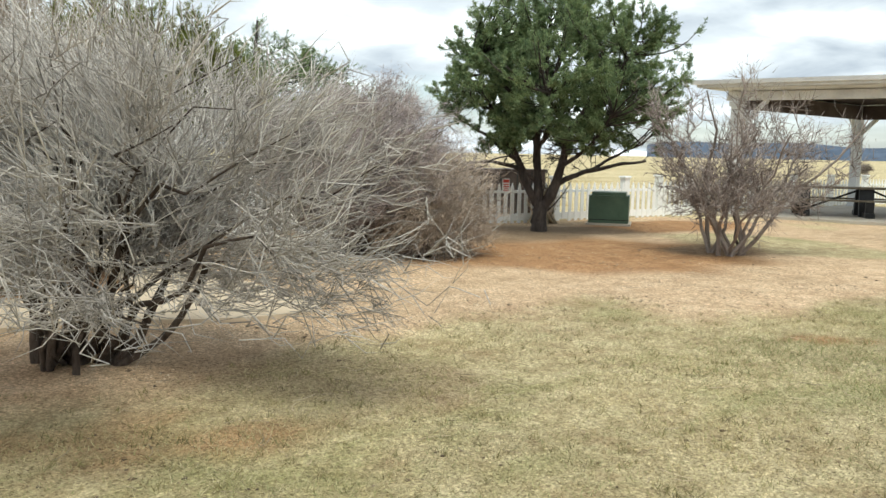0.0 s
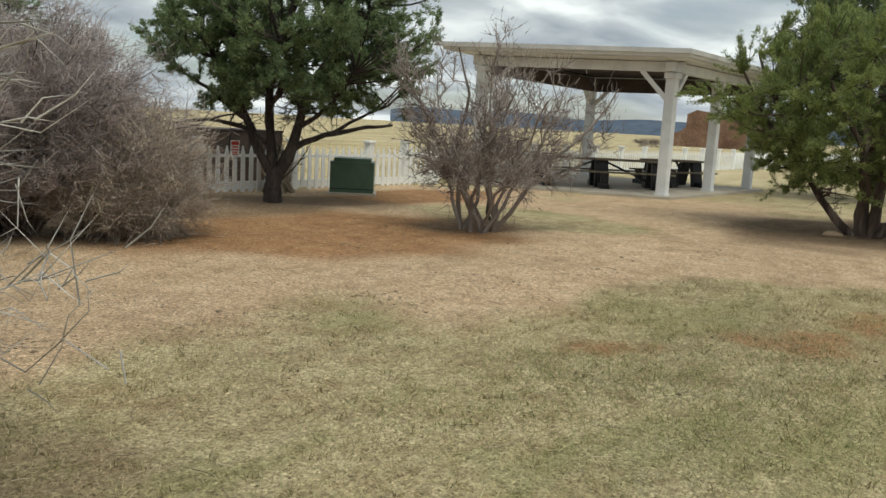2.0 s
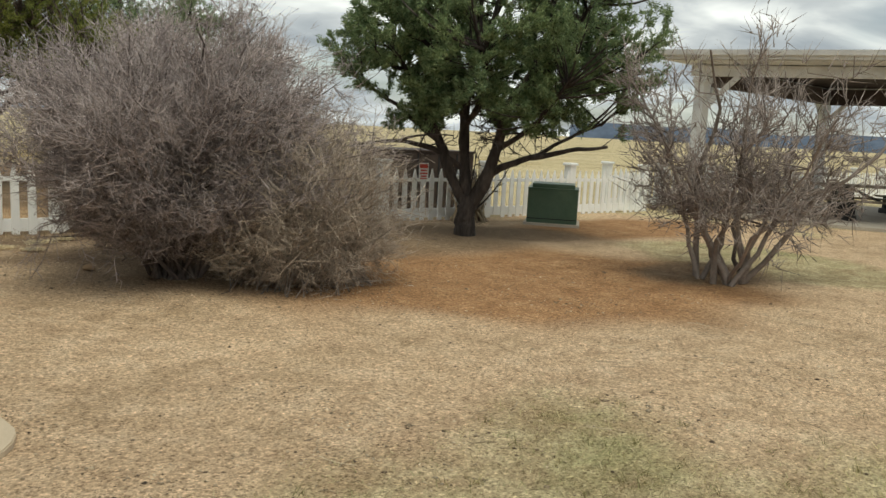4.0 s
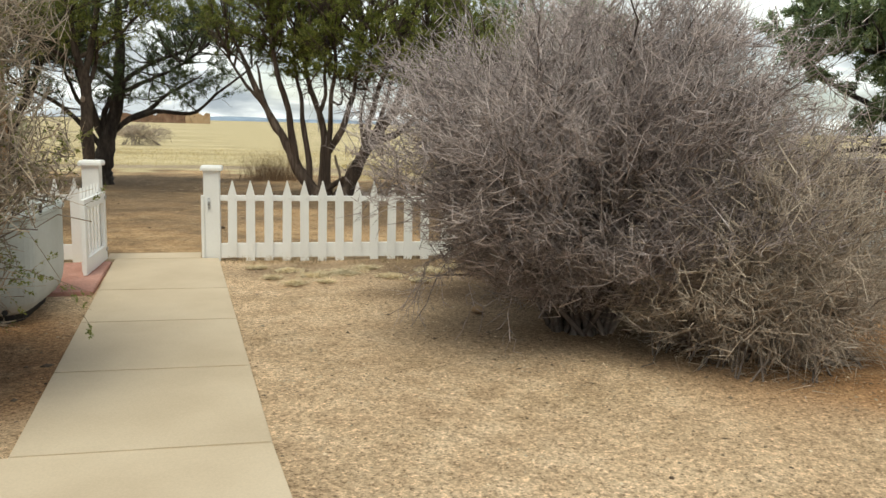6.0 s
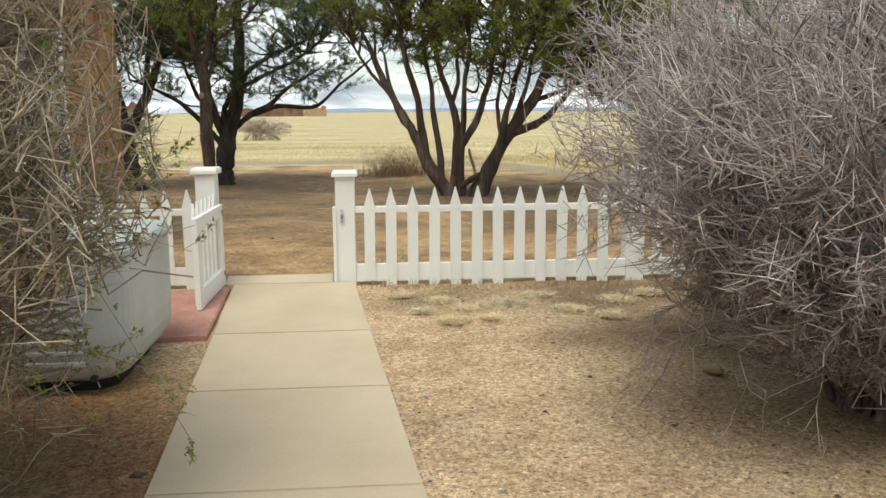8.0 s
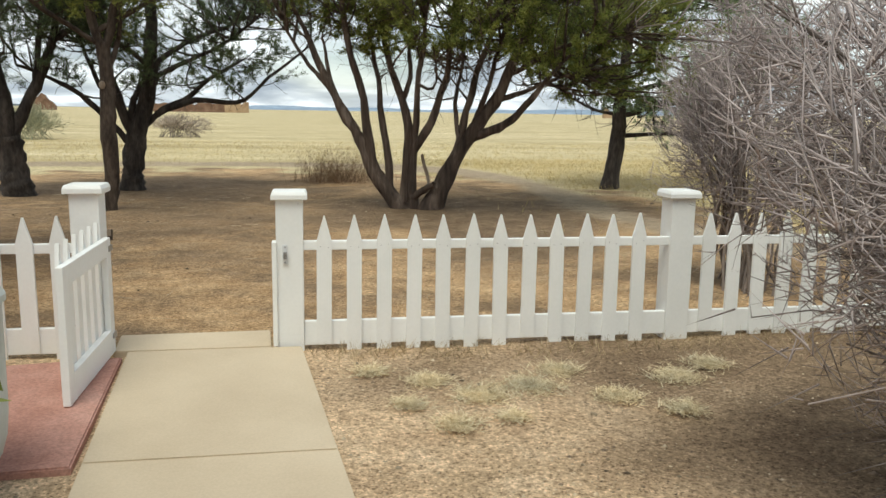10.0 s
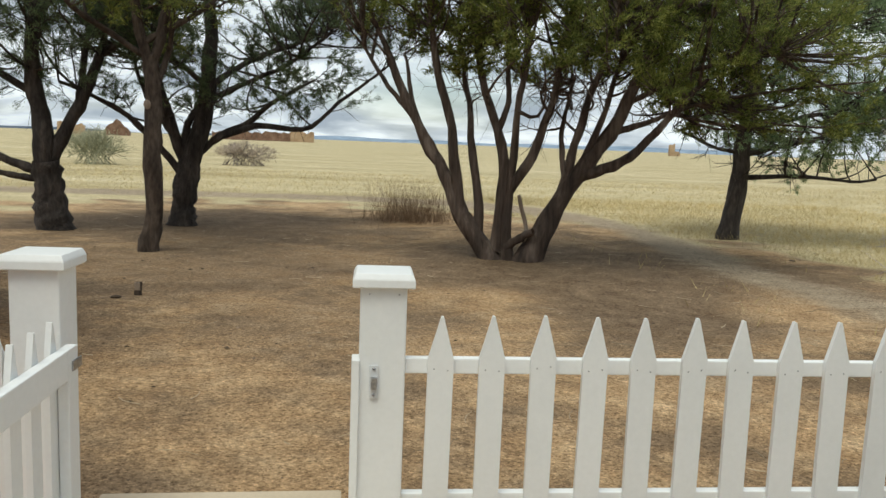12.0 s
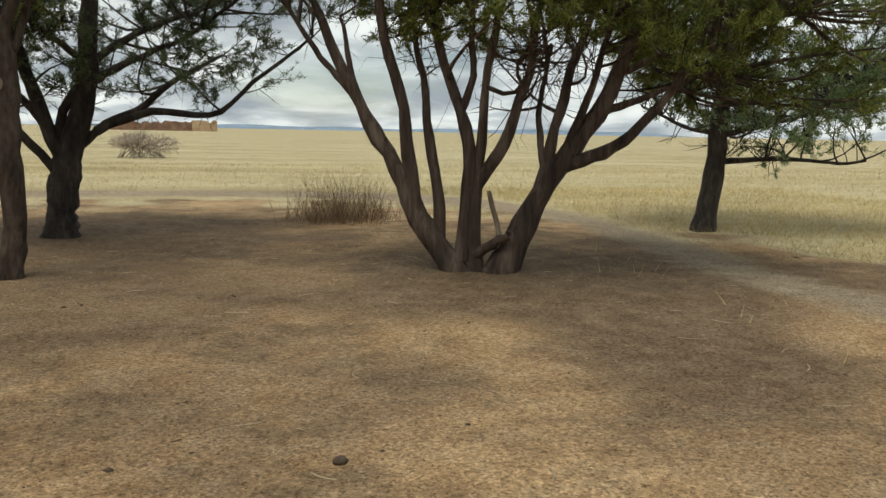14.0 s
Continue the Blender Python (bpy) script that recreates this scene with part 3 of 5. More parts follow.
    if keep is not None:
        Lb, L2, L3, P = (Q[keep(Q.reshape(-1, 3) + np.array([0, 0, up])).reshape(Q.shape[:2]).all(1)] for Q, up in ((Lb, 0.12), (L2, 0.04), (L3, 0), (P, 0.15)))
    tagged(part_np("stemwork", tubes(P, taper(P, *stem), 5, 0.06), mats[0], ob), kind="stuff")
    tagged(part_np("twig_mass", join(tubes(Lb, taper(Lb, stem[1] * 1.3, twig[0]), 3), tubes(L2, taper(L2, twig[0] * 1.2, twig[1] * 1.6), 3, point=True), tubes(L3, taper(L3, *twig), 3, point=True)), mats[1], ob), kind="stuff")
    return ob, L3


def blades(C, height, width, lean=0.35, vary=0.5):
    """Single grass blades standing at C."""
    n = len(C)
    h = height * (1 + vary * rng.uniform(-1, 1, n))
    a = rng.uniform(0, 2 * np.pi, n)
    side = np.stack([np.cos(a), np.sin(a), 0 * a], 1) * width
    tip = C + np.stack([lean * h * rng.standard_normal(n), lean * h * rng.standard_normal(n), h], 1)
    return np.stack([C - side / 2, C + side / 2, tip], 1).reshape(-1, 3), np.arange(n * 3).reshape(-1, 3)


# ---- ground ----


def wob(x, y, s, seed):
    """Smooth noise about -1..1 from a few waves."""
    r = np.random.default_rng(seed)
    v = 0
    for i in range(5):
        a, ph = r.uniform(0, 6.28), r.uniform(0, 6.28)
        f = s * r.uniform(0.6, 2.6)
        v = v + np.sin(f * (np.cos(a) * x + np.sin(a) * y) + ph) / 2.4
    return v


def disc(x, y, cx, cy, rx, ry, soft, turn=0.0, w=0.12, s=1.8, seed=1):
    c_, s_ = math.cos(turn), math.sin(turn)
    u, v = (c_ * (x - cx) + s_ * (y - cy)) / rx, (-s_ * (x - cx) + c_ * (y - cy)) / ry
    d = np.sqrt(u * u + v * v) + w * wob(x, y, s, seed)
    return np.clip(0.5 + (1 - d) / soft, 0, 1)


def strip(x, y, pts, half, soft, seed=3):
    d = np.full(np.shape(x), 1e9)
    for (ax, ay), (bx, by) in zip(pts, pts[1:]):
        t = np.clip(((x - ax) * (bx - ax) + (y - ay) * (by - ay)) / ((bx - ax) ** 2 + (by - ay) ** 2), 0, 1)
        d = np.minimum(d, np.hypot(x - ax - t * (bx - ax), y - ay - t * (by - ay)))
    return np.clip(0.5 + (half - d + 0.1 * wob(x, y, 1.5, seed)) / soft, 0, 1)


TRAIL = [(-40, 17.4), (-8, 17.6), (-1, 18.0), (2.4, 17.4), (4.3, 15.0), (5.0, 11.8), (4.95, 8.8), (4.85, 6.2), (5.2, 4.3), (6.3, 2.4)]


def zones(x, y):
    z = {}
    yard = np.clip(0.5 + (0.25 - y) / 0.5, 0, 1)
    z["gravel"] = yard * disc(x, y, 4, -8.5, 14.5, 10.5, 0.3)
    z["lawn"] = disc(x, y, 1.0, -15.5, 8.2, 7.2, 0.26, w=0.07, seed=5)
    z["lawn"] = np.maximum(z["lawn"], yard * disc(x, y, 30, -11, 14, 7, 0.3))
    z["lawn"] = np.maximum(z["lawn"], disc(x, y, 5.1, -11.8, 3.5, 2.75, 0.22, -0.1, w=0.06, seed=35))
    z["lawn"] = np.maximum(z["lawn"], 0.8 * disc(x, y, 10.2, -5.2, 1.5, 2.2, 0.35, 0.35, seed=8))
    z["red"] = yard * np.maximum.reduce([disc(x, y, 6.25, -4.8, 2.8, 2.05, 0.75, -0.2, seed=6), 0.85 * disc(x, y, 11.2, -2.0, 2.4, 1.2, 0.6, seed=9), 0.85 * disc(x, y, 4.0, -10.15, 0.42, 0.2, 0.8, -0.7, w=0.4, s=4, seed=12), 0.9 * disc(x, y, 5.25, -11.05, 0.5, 0.32, 0.8, -0.7, w=0.4, s=4, seed=13), 0.85 * disc(x, y, 6.5, -11.45, 0.8, 0.35, 0.8, -0.4, w=0.4, s=4, seed=33), 0.5 * disc(x, y, -1.9, -9.5, 0.8, 0.5, 0.9, w=0.4, s=4, seed=34), 0.6 * disc(x, y, -1.0, -9.9, 0.5, 0.3, 0.8, seed=14), 0.8 * disc(x, y, -1.5, -3.6, 1.1, 1.6, 0.5, seed=24)])
    z["dirt"] = np.clip(0.5 + (y - 0.25) / 0.5, 0, 1) * disc(x, y, -1.5, 4, 8.5, 12.0, 0.25, seed=7)
    # litter discs; those below trees and shrubs also paint in their shade
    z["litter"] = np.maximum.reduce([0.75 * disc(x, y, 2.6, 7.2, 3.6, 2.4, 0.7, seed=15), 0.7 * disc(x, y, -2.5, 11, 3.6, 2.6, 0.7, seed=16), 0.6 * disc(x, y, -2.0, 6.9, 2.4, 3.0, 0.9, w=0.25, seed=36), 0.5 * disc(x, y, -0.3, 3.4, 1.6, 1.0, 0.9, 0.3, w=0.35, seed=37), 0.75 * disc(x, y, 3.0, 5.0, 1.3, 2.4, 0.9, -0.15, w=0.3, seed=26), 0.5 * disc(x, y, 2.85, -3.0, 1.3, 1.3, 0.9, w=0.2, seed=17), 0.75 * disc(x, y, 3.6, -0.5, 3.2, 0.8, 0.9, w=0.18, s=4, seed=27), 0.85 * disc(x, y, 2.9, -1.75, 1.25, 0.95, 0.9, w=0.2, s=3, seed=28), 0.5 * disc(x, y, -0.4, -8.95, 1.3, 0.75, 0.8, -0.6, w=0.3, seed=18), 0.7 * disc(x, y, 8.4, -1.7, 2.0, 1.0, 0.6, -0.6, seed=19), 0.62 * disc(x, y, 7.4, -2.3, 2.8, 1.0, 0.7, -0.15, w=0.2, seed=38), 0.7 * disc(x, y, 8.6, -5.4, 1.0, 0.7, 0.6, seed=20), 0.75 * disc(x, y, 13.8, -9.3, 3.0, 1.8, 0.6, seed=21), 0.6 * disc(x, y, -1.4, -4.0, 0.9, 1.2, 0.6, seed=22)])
    z["path"] = 0.8 * strip(x, y, TRAIL, 0.5 + 0.5 * np.clip((y - 13) / 3, 0, 1), 0.7)
    return z


def axis(lo, hi, step, far):
    n = int((hi - lo) / step)
    g = np.geomspace(step * 3, far, 16)
    return np.concatenate([lo - g[::-1], np.linspace(lo, hi, n + 1), hi + g])


gx, gy = axis(-9, 24, 0.21, 3800), axis(-16, 20, 0.21, 3800)
X, Y = np.meshgrid(gx, gy, indexing="ij")
near = np.clip(1.2 - np.maximum(np.abs(X - 7) / 20, np.abs(Y - 2) / 22), 0, 1)
Z = near * 0.012 * wob(X, Y, 2.2, 40) - 0.012
ii, jj = np.meshgrid(np.arange(len(gx) - 1), np.arange(len(gy) - 1), indexing="ij")
a0 = ii * len(gy) + jj
GF = np.stack([a0, a0 + len(gy), a0 + len(gy) + 1, a0 + 1], -1).reshape(-1, 4)
gme = mesh_np("ground", np.stack([X, Y, Z], -1).reshape(-1, 3), GF, M_ground, True)
zs = zones(X.ravel(), Y.ravel())
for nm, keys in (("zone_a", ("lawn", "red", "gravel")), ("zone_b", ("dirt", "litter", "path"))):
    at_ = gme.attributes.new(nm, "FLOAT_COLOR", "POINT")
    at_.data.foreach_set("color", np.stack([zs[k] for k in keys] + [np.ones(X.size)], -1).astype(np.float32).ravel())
ground = tagged(new("ground", gme), "dry ground of dormant lawn, gravel, red earth and golden prairie", "ground", kind="structure")

# ---- concrete walk ----
walk_way = thing("pavement", (0, 0, 0), "pale tan concrete garden walk leading to the open gate", "walkway", kind="structure")


def walk_x(y):
    return -0.885 - 0.083 * y, 0.155 - 0.096 * y


cuts = [-0.02, -1.63, -2.78, -3.98, -5.2]
for ya, yb in zip(cuts[:-1], cuts[1:]):
    (la, ra), (lb, rb) = walk_x(ya - 0.004), walk_x(yb + 0.004)
    part("slab", prism([(lb, yb + 0.004), (rb, yb + 0.004), (ra, ya - 0.004), (la, ya - 0.004)], -0.07, 0.03, 0.006), M_concrete, walk_way)
part("slab", prism([(-0.965, 0.0), (-0.03, 0.0), (-0.05, 0.39), (-1.0, 0.37)], -0.07, 0.028, 0.006), M_concrete, walk_way)
l_, r_ = walk_x(-5.208)
arc = [(0.42 + 0.42 * math.cos(a), -6.72 + 0.42 * math.sin(a)) for a in np.linspace(-math.pi / 2, 0, 8)]
part("slab", prism([(l_, -5.208), (-1.2, -5.30), (-1.2, -6.62), (-0.3, -7.05), (0.1, -7.14)] + arc + [(r_, -5.208)], -0.07, 0.03, 0.006), M_concrete, walk_way)
part("slab", prism([(-7.0, -6.62), (-1.208, -6.62), (-1.208, -5.3), (-7.0, -5.3)], -0.07, 0.03, 0.006), M_concrete, walk_way)

pad = tagged(part("paving_pad", prism([(-1.75, -1.72), (-0.79, -1.64), (-0.90, -0.1), (-1.75, -0.22)], -0.05, 0.022, 0.008), M_redpad), "faded red concrete pad beside the walk under the open gate", "paving pad", kind="structure")

# ---- picket fence ----


def picket_bm(h, z0, w=0.093, th=0.02):
    bm = bmesh.new()
    prof = [(-w / 2, z0), (w / 2, z0), (w / 2, h - 0.155), (0.004, h), (-0.004, h), (-w / 2, h - 0.155)]
    f = [bm.verts.new((x, -th, z)) for x, z in prof]
    b = [bm.verts.new((x, 0, z)) for x, z in prof]
    bm.faces.new(f), bm.faces.new(b[::-1])
    for i in range(6):
        j = (i + 1) % 6
        bm.faces.new((f[j], f[i], b[i], b[j]))
    return bm


def post_bm():
    return box(-0.083, 0.083, -0.083, 0.083, -0.05, 0.955, bevel=0.006)


def cap_bm():
    bm = bmesh.new()
    rings = []
    for h, z in ((0.083, 0.950), (0.107, 0.950), (0.110, 0.954), (0.110, 0.978), (0.108, 0.984), (0.100, 0.999), (0.096, 1.001)):
        rings.append([bm.verts.new((sx * h, sy * h, z)) for sx, sy in ((-1, -1), (1, -1), (1, 1), (-1, 1))])
    for a, b in zip(rings, rings[1:]):
        for i in range(4):
            bm.faces.new((a[i], a[(i + 1) % 4], b[(i + 1) % 4], b[i]))
    bm.faces.new(rings[-1])
    return bm


def mesh_of(name, bm, mat):
    me = bpy.data.meshes.new(name)
    bm.to_mesh(me)
    bm.free()
    me.materials.append(mat)
    return me


ME_POST, ME_CAP = mesh_of("post", post_bm(), M_paint), mesh_of("cap", cap_bm(), M_paint)
ME_PICKET = mesh_of("picket", picket_bm(0.852, -0.035), M_paint)
ME_PICKET_SHORT = mesh_of("picket", picket_bm(0.852, 0.035), M_paint)


def screw_bm():
    bm = bmesh.new()
    bmesh.ops.create_cone(bm, cap_ends=True, segments=6, radius1=0.0032, radius2=0.0024, depth=0.003, matrix=Matrix.Rotation(radians(90), 4, "X"))
    return bm


ME_SCREW = mesh_of("screw", screw_bm(), M_steel)


def fence_run(name, posts, label, pitch=0.19, y=0.085):
    """A run of pickets on two rails between posts at the plan places x."""
    ob = thing(name, (posts[0], y, 0), label, "fence", kind="structure")
    x0 = posts[0]
    for i, px in enumerate(posts):
        p = under(new("post", ME_POST), ob)
        p.matrix_basis = pose(px - x0, 0, 0, 0, 0, rng.uniform(-0.8, 0.8)) @ Matrix.Diagonal((1, 1, 1.04 if px == -1.09 else 1, 1))
        under(new("cap", ME_CAP), p).matrix_basis = Matrix.Identity(4)
        if 0 <= px < 3:
            for sx in (-0.05, 0.055):
                under(new("screw", ME_SCREW), p).matrix_basis = pose(sx, -0.084, 0.925)
    for pa, pb in zip(posts, posts[1:]):
        lo, hi = min(pa, pb) - x0 + 0.083, max(pa, pb) - x0 - 0.083
        part("rail", box(lo, hi, -0.062, -0.024, 0.632, 0.690, bevel=0.005), M_paint, ob)
        part("rail", box(lo, hi, -0.066, -0.026, 0.02, 0.178, bevel=0.005), M_paint, ob)
        n = int((hi - lo - 0.16) / pitch) + 1
        for k in range(n):
            x = lo + 0.122 + pitch * k
            q = under(new("picket", ME_PICKET_SHORT if k % 7 == 0 else ME_PICKET), ob)
            q.matrix_basis = pose(x, -0.066, rng.uniform(-0.006, 0.006), 0, rng.uniform(-0.5, 0.5), 0)
            if 0 <= x + x0 < 2.6:
                for sx in (-0.024, 0.026):
                    under(new("screw", ME_SCREW), q).matrix_basis = pose(sx, -0.021, 0.658 + rng.uniform(-0.01, 0.01))
    return ob


run_right = [0.093, 2.685, 5.15, 7.64, 9.9, 12.14, 14.5]
run_far = [14.5 + 2.05 * i for i in range(13)]
fence_run("picket_fence", run_right, "white painted wooden picket fence with capped square posts")
fence_run("picket_fence", run_far, "white picket fence running on behind the shelter", y=1.1)
fence_run("picket_fence", [-1.09, -2.93], "short white picket fence between gate post and building", pitch=0.185)
far_x = np.arange(39.2, 70, 0.19)
FV, FF = [], []
for i, x in enumerate(far_x):
    o = len(FV) * 8
    FV.append([(x + sx, 1.0 + sy, z) for z in (0, 0.84) for sx, sy in ((-0.045, 0), (0.045, 0), (0.045, 0.02), (-0.045, 0.02))])
    FF += [(o + a, o + b, o + b + 4, o + a + 4) for a, b in ((0, 1), (1, 2), (2, 3), (3, 0))] + [(o + 4, o + 5, o + 6, o + 7)]
tagged(part_np("picket_fence", (np.array(FV).reshape(-1, 3), np.array(FF)), M_paint, smooth=False), "far run of white pickets across the prairie edge", "fence", kind="stuff")

# latch and stop board on the gate post
stop = tagged(part("stop_board", box(-0.016, 0.012, -0.02, 0.07, 0.03, 0.69, bevel=0.003), M_paint), "white board fixed along the gate post as a stop", "gate stop", kind="structure")
latch = thing("gate_latch", (0.064, -0.004, 0.55), "small worn steel gate latch screwed to the post", "latch")
part("plate", box(-0.016, 0.016, -0.006, 0.0, 0.0, 0.12, bevel=0.003), M_paint_old, latch)
part("hook", box(-0.011, 0.011, -0.022, -0.006, 0.035, 0.08, bevel=0.004), M_steel, latch)
for z in (0.012, 0.108):
    b_ = bmesh.new()
    bmesh.ops.create_uvsphere(b_, u_segments=8, v_segments=5, radius=0.006, matrix=Matrix.Translation((0, -0.007, z)))
    part("screw", b_, M_steel, latch)

# ---- open gate ----
gate = thing("garden_gate", (-0.975, 0.02, 0.028), "white wooden picket gate standing open against the pad", "gate", turn=-90.6)
for x0, x1 in ((0.0, 0.09), (0.87, 0.96)):
    part("stile", box(x0, x1, -0.02, 0.018, 0.0, 0.70, bevel=0.005), M_paint, gate)
part("top_rail", box(0.09, 0.87, -0.02, 0.018, 0.595, 0.70, bevel=0.005), M_paint, gate)
part("bottom_rail", box(0.09, 0.87, -0.02, 0.018, 0.0, 0.15, bevel=0.005), M_paint, gate)
for i in range(6):
    p = part("picket", picket_bm(0.80, 0.02, 0.075, 0.02), M_paint, gate)
    p.matrix_basis = pose(0.11 + 0.148 * i, -0.022, 0)
for z in (0.09, 0.62):
    part("hinge", box(-0.02, 0.06, 0.018, 0.024, z, z + 0.035, bevel=0.002), M_steel, gate, "small steel hinge")

# ---- building beside the gate ----
house = thing("building", (-2.95, 4.0, 0), "tan stucco building corner with a white-framed window", "building", kind="structure")
part("wall", box(-6.0, 0.0, -0.25, 0.0, -0.05, 3.3, bevel=0.02), M_stucco, house)
part("wall", box(-0.25, 0.0, -1.93, -0.25, -0.05, 3.3), M_stucco, house)
part("wall", box(-0.25, 0.0, -3.16, -1.93, -0.05, 0.68), M_stucco, house)
part("wall", box(-0.25, 0.0, -3.16, -1.93, 2.35, 3.3), M_stucco, house)
part("wall", box(-0.25, 0.0, -9.0, -3.16, -0.05, 3.3), M_stucco, house)
part("wall", box(-6.0, -0.25, -9.0, -8.75, -0.05, 3.3), M_stucco, house)
part("wall", box(-6.0, -5.75, -8.75, -0.25, -0.05, 3.3), M_stucco, house)
part("roof", box(-6.15, 0.15, -9.15, 0.15, 3.3, 3.45, bevel=0.02), M_roofing, house)
part("downpipe", box(0.0, 0.045, -0.78, -0.72, -0.02, 3.3, bevel=0.012), M_stucco, house, "tan painted downpipe")
win = part("window", box(-0.12, -0.1, -3.14, -1.95, 0.70, 2.33), M_glass, house, "dark reflecting window pane")
for b_ in ((-0.16, 0.03, -3.16, -3.08, 0.68, 2.35), (-0.16, 0.03, -2.01, -1.93, 0.68, 2.35), (-0.16, 0.03, -3.08, -2.01, 0.68, 0.75), (-0.16, 0.03, -3.08, -2.01, 2.28, 2.35)):
    part("window_frame", box(*b_, bevel=0.004), M_paint, win, "white painted window frame")

# ---- utility cabinet beside the walk ----
cab = thing("utility_cabinet", (-1.37, -2.12, 0), "pale grey-green plastic equipment cabinet with louvred side on a black base", "cabinet")


def rounded_plan(hx, hy, r, n=6):
    pts = []
    for cx, cy, a0 in ((hx - r, hy - r, 0), (-hx + r, hy - r, 90), (-hx + r, -hy + r, 180), (hx - r, -hy + r, 270)):
        pts += [(cx + r * math.cos(radians(a0 + 90 * i / n)), cy + r * math.sin(radians(a0 + 90 * i / n))) for i in range(n + 1)]
    return pts


def tub(levels):
    """A rounded tub: (inset, height) level by level, closed above and below."""
    bm = bmesh.new()
    rings = [[bm.verts.new((x, y, z)) for x, y in rounded_plan(0.385 - d, 0.565 - d, 0.16)] for d, z in levels]
    for a, b in zip(rings, rings[1:]):
        for i in range(len(a)):
            k = (i + 1) % len(a)
            bm.faces.new((a[i], a[k], b[k], b[i]))
    bm.faces.new(rings[0][::-1]), bm.faces.new(rings[-1])
    return bm


part("base", tub([(0.13, -0.03), (0.125, 0.035), (0.105, 0.05)]), M_black, cab, "black plastic base")
part("body", tub([(0.105, 0.045), (0.06, 0.075), (0.03, 0.125), (0.012, 0.2), (0.004, 0.3), (0.0, 0.735)]), M_plastic, cab)
part("lid", tub([(0.0, 0.738), (-0.012, 0.744), (-0.012, 0.77), (0.004, 0.798), (0.035, 0.815), (0.09, 0.822)]), M_plastic, cab)
for i in range(9):
    part("louvre", box(-0.3, 0.16, -0.575, -0.555, 0.16 + 0.06 * i, 0.185 + 0.06 * i, bevel=0.006), M_plastic, cab)
b_ = bmesh.new()
bmesh.ops.create_cone(b_, cap_ends=True, segments=14, radius1=0.02, radius2=0.02, depth=0.02, matrix=Matrix.Translation((0.2, -0.56, 0.09)) @ Matrix.Rotation(math.pi / 2, 4, "X"))
part("drain", b_, M_black, cab, "black drain plug")
part("keyhole", box(0.388, 0.4, -0.3, -0.24, 0.77, 0.83, bevel=0.01), M_black, cab, "dark latch")

# ---- green transformer ----
xf = thing("transformer_box", (9.86, -1.05, 0), "dark green metal transformer box on a low concrete pad", "utility box", turn=-48.5)
part("pad", box(-0.05, 0.90, -0.05, 0.80, -0.05, 0.035, bevel=0.008), M_slab, xf, "low concrete pad")
part("body", box(0.0, 0.85, 0.0, 0.74, 0.035, 0.60, bevel=0.012), M_green, xf)
bm = prism([(-0.004, -0.005), (0.854, -0.005), (0.854, 0.745), (-0.004, 0.745)], 0.60, 0.70, 0.07)
part("lid", bm, M_green, xf)
part("seam", box(0.0, 0.85, -0.006, 0.0, 0.10, 0.115, bevel=0.002), M_black, xf)

# ---- sign on the fence ----
sign = thing("warning_sign", (8.38, -0.03, 0.66), "small red and white warning sign fixed to the pickets", "sign")
part("plate", box(-0.1, 0.1, -0.008, 0.0, 0, 0.29, bevel=0.003), M_paint, sign)
for z0, z1, w in ((0.20, 0.27, 0.085), (0.15, 0.18, 0.07), (0.10, 0.13, 0.08), (0.055, 0.08, 0.06), (0.02, 0.04, 0.07)):
    part("printed_bar", box(-w, w, -0.0105, -0.008, z0, z1), M_sign_red, sign)

# ---- brown container behind the fence ----
shed = thing("metal_container", (8.75, 1.3, 0), "dark brown metal storage container behind the fence", "container")
part("body", box(0, 1.9, 0, 1.2, -0.02, 1.08, bevel=0.015), M_brownmetal, shed)
part("lid", box(-0.02, 1.92, -0.02, 1.22, 1.08, 1.12, bevel=0.01), M_brownmetal, shed)
for x in (0.5, 1.0, 1.45):
    part("seam", box(x, x + 0.03, -0.012, 0, 0.05, 1.06, bevel=0.003), M_black, shed)

# ---- picnic shelter ----
CORN = [(17.29, -4.68), (23.27, -4.74), (22.5, 0.22), (15.5, -0.5)]
shelter = thing("picnic_shelter", (0, 0, 0), "white painted open picnic shelter with a low hipped roof", "shelter")
cx_, cy_ = 19.6, -2.4
slab_pts = [(cx_ + (x - cx_) * 1.12, cy_ + (y - cy_) * 1.15) for x, y in CORN]
tagged(part("shelter_slab", prism(slab_pts, -0.05, 0.05, 0.01), M_slab), "grey concrete floor slab under the picnic shelter", "slab", kind="structure")
post_at = CORN + [(20.5, -4.6)]
for px, py in post_at:
    p = part("post", box(-0.12, 0.12, -0.12, 0.12, 0.05, 2.86, bevel=0.012), M_paint_old, shelter)
    p.matrix_basis = pose(px, py, 0)
    part("post_base", box(-0.14, 0.14, -0.14, 0.14, 0.05, 0.11, bevel=0.006), M_paint_old, p)
    part("capital", box(-0.155, 0.155, -0.155, 0.155, 2.80, 2.93, bevel=0.012), M_paint_old, p)
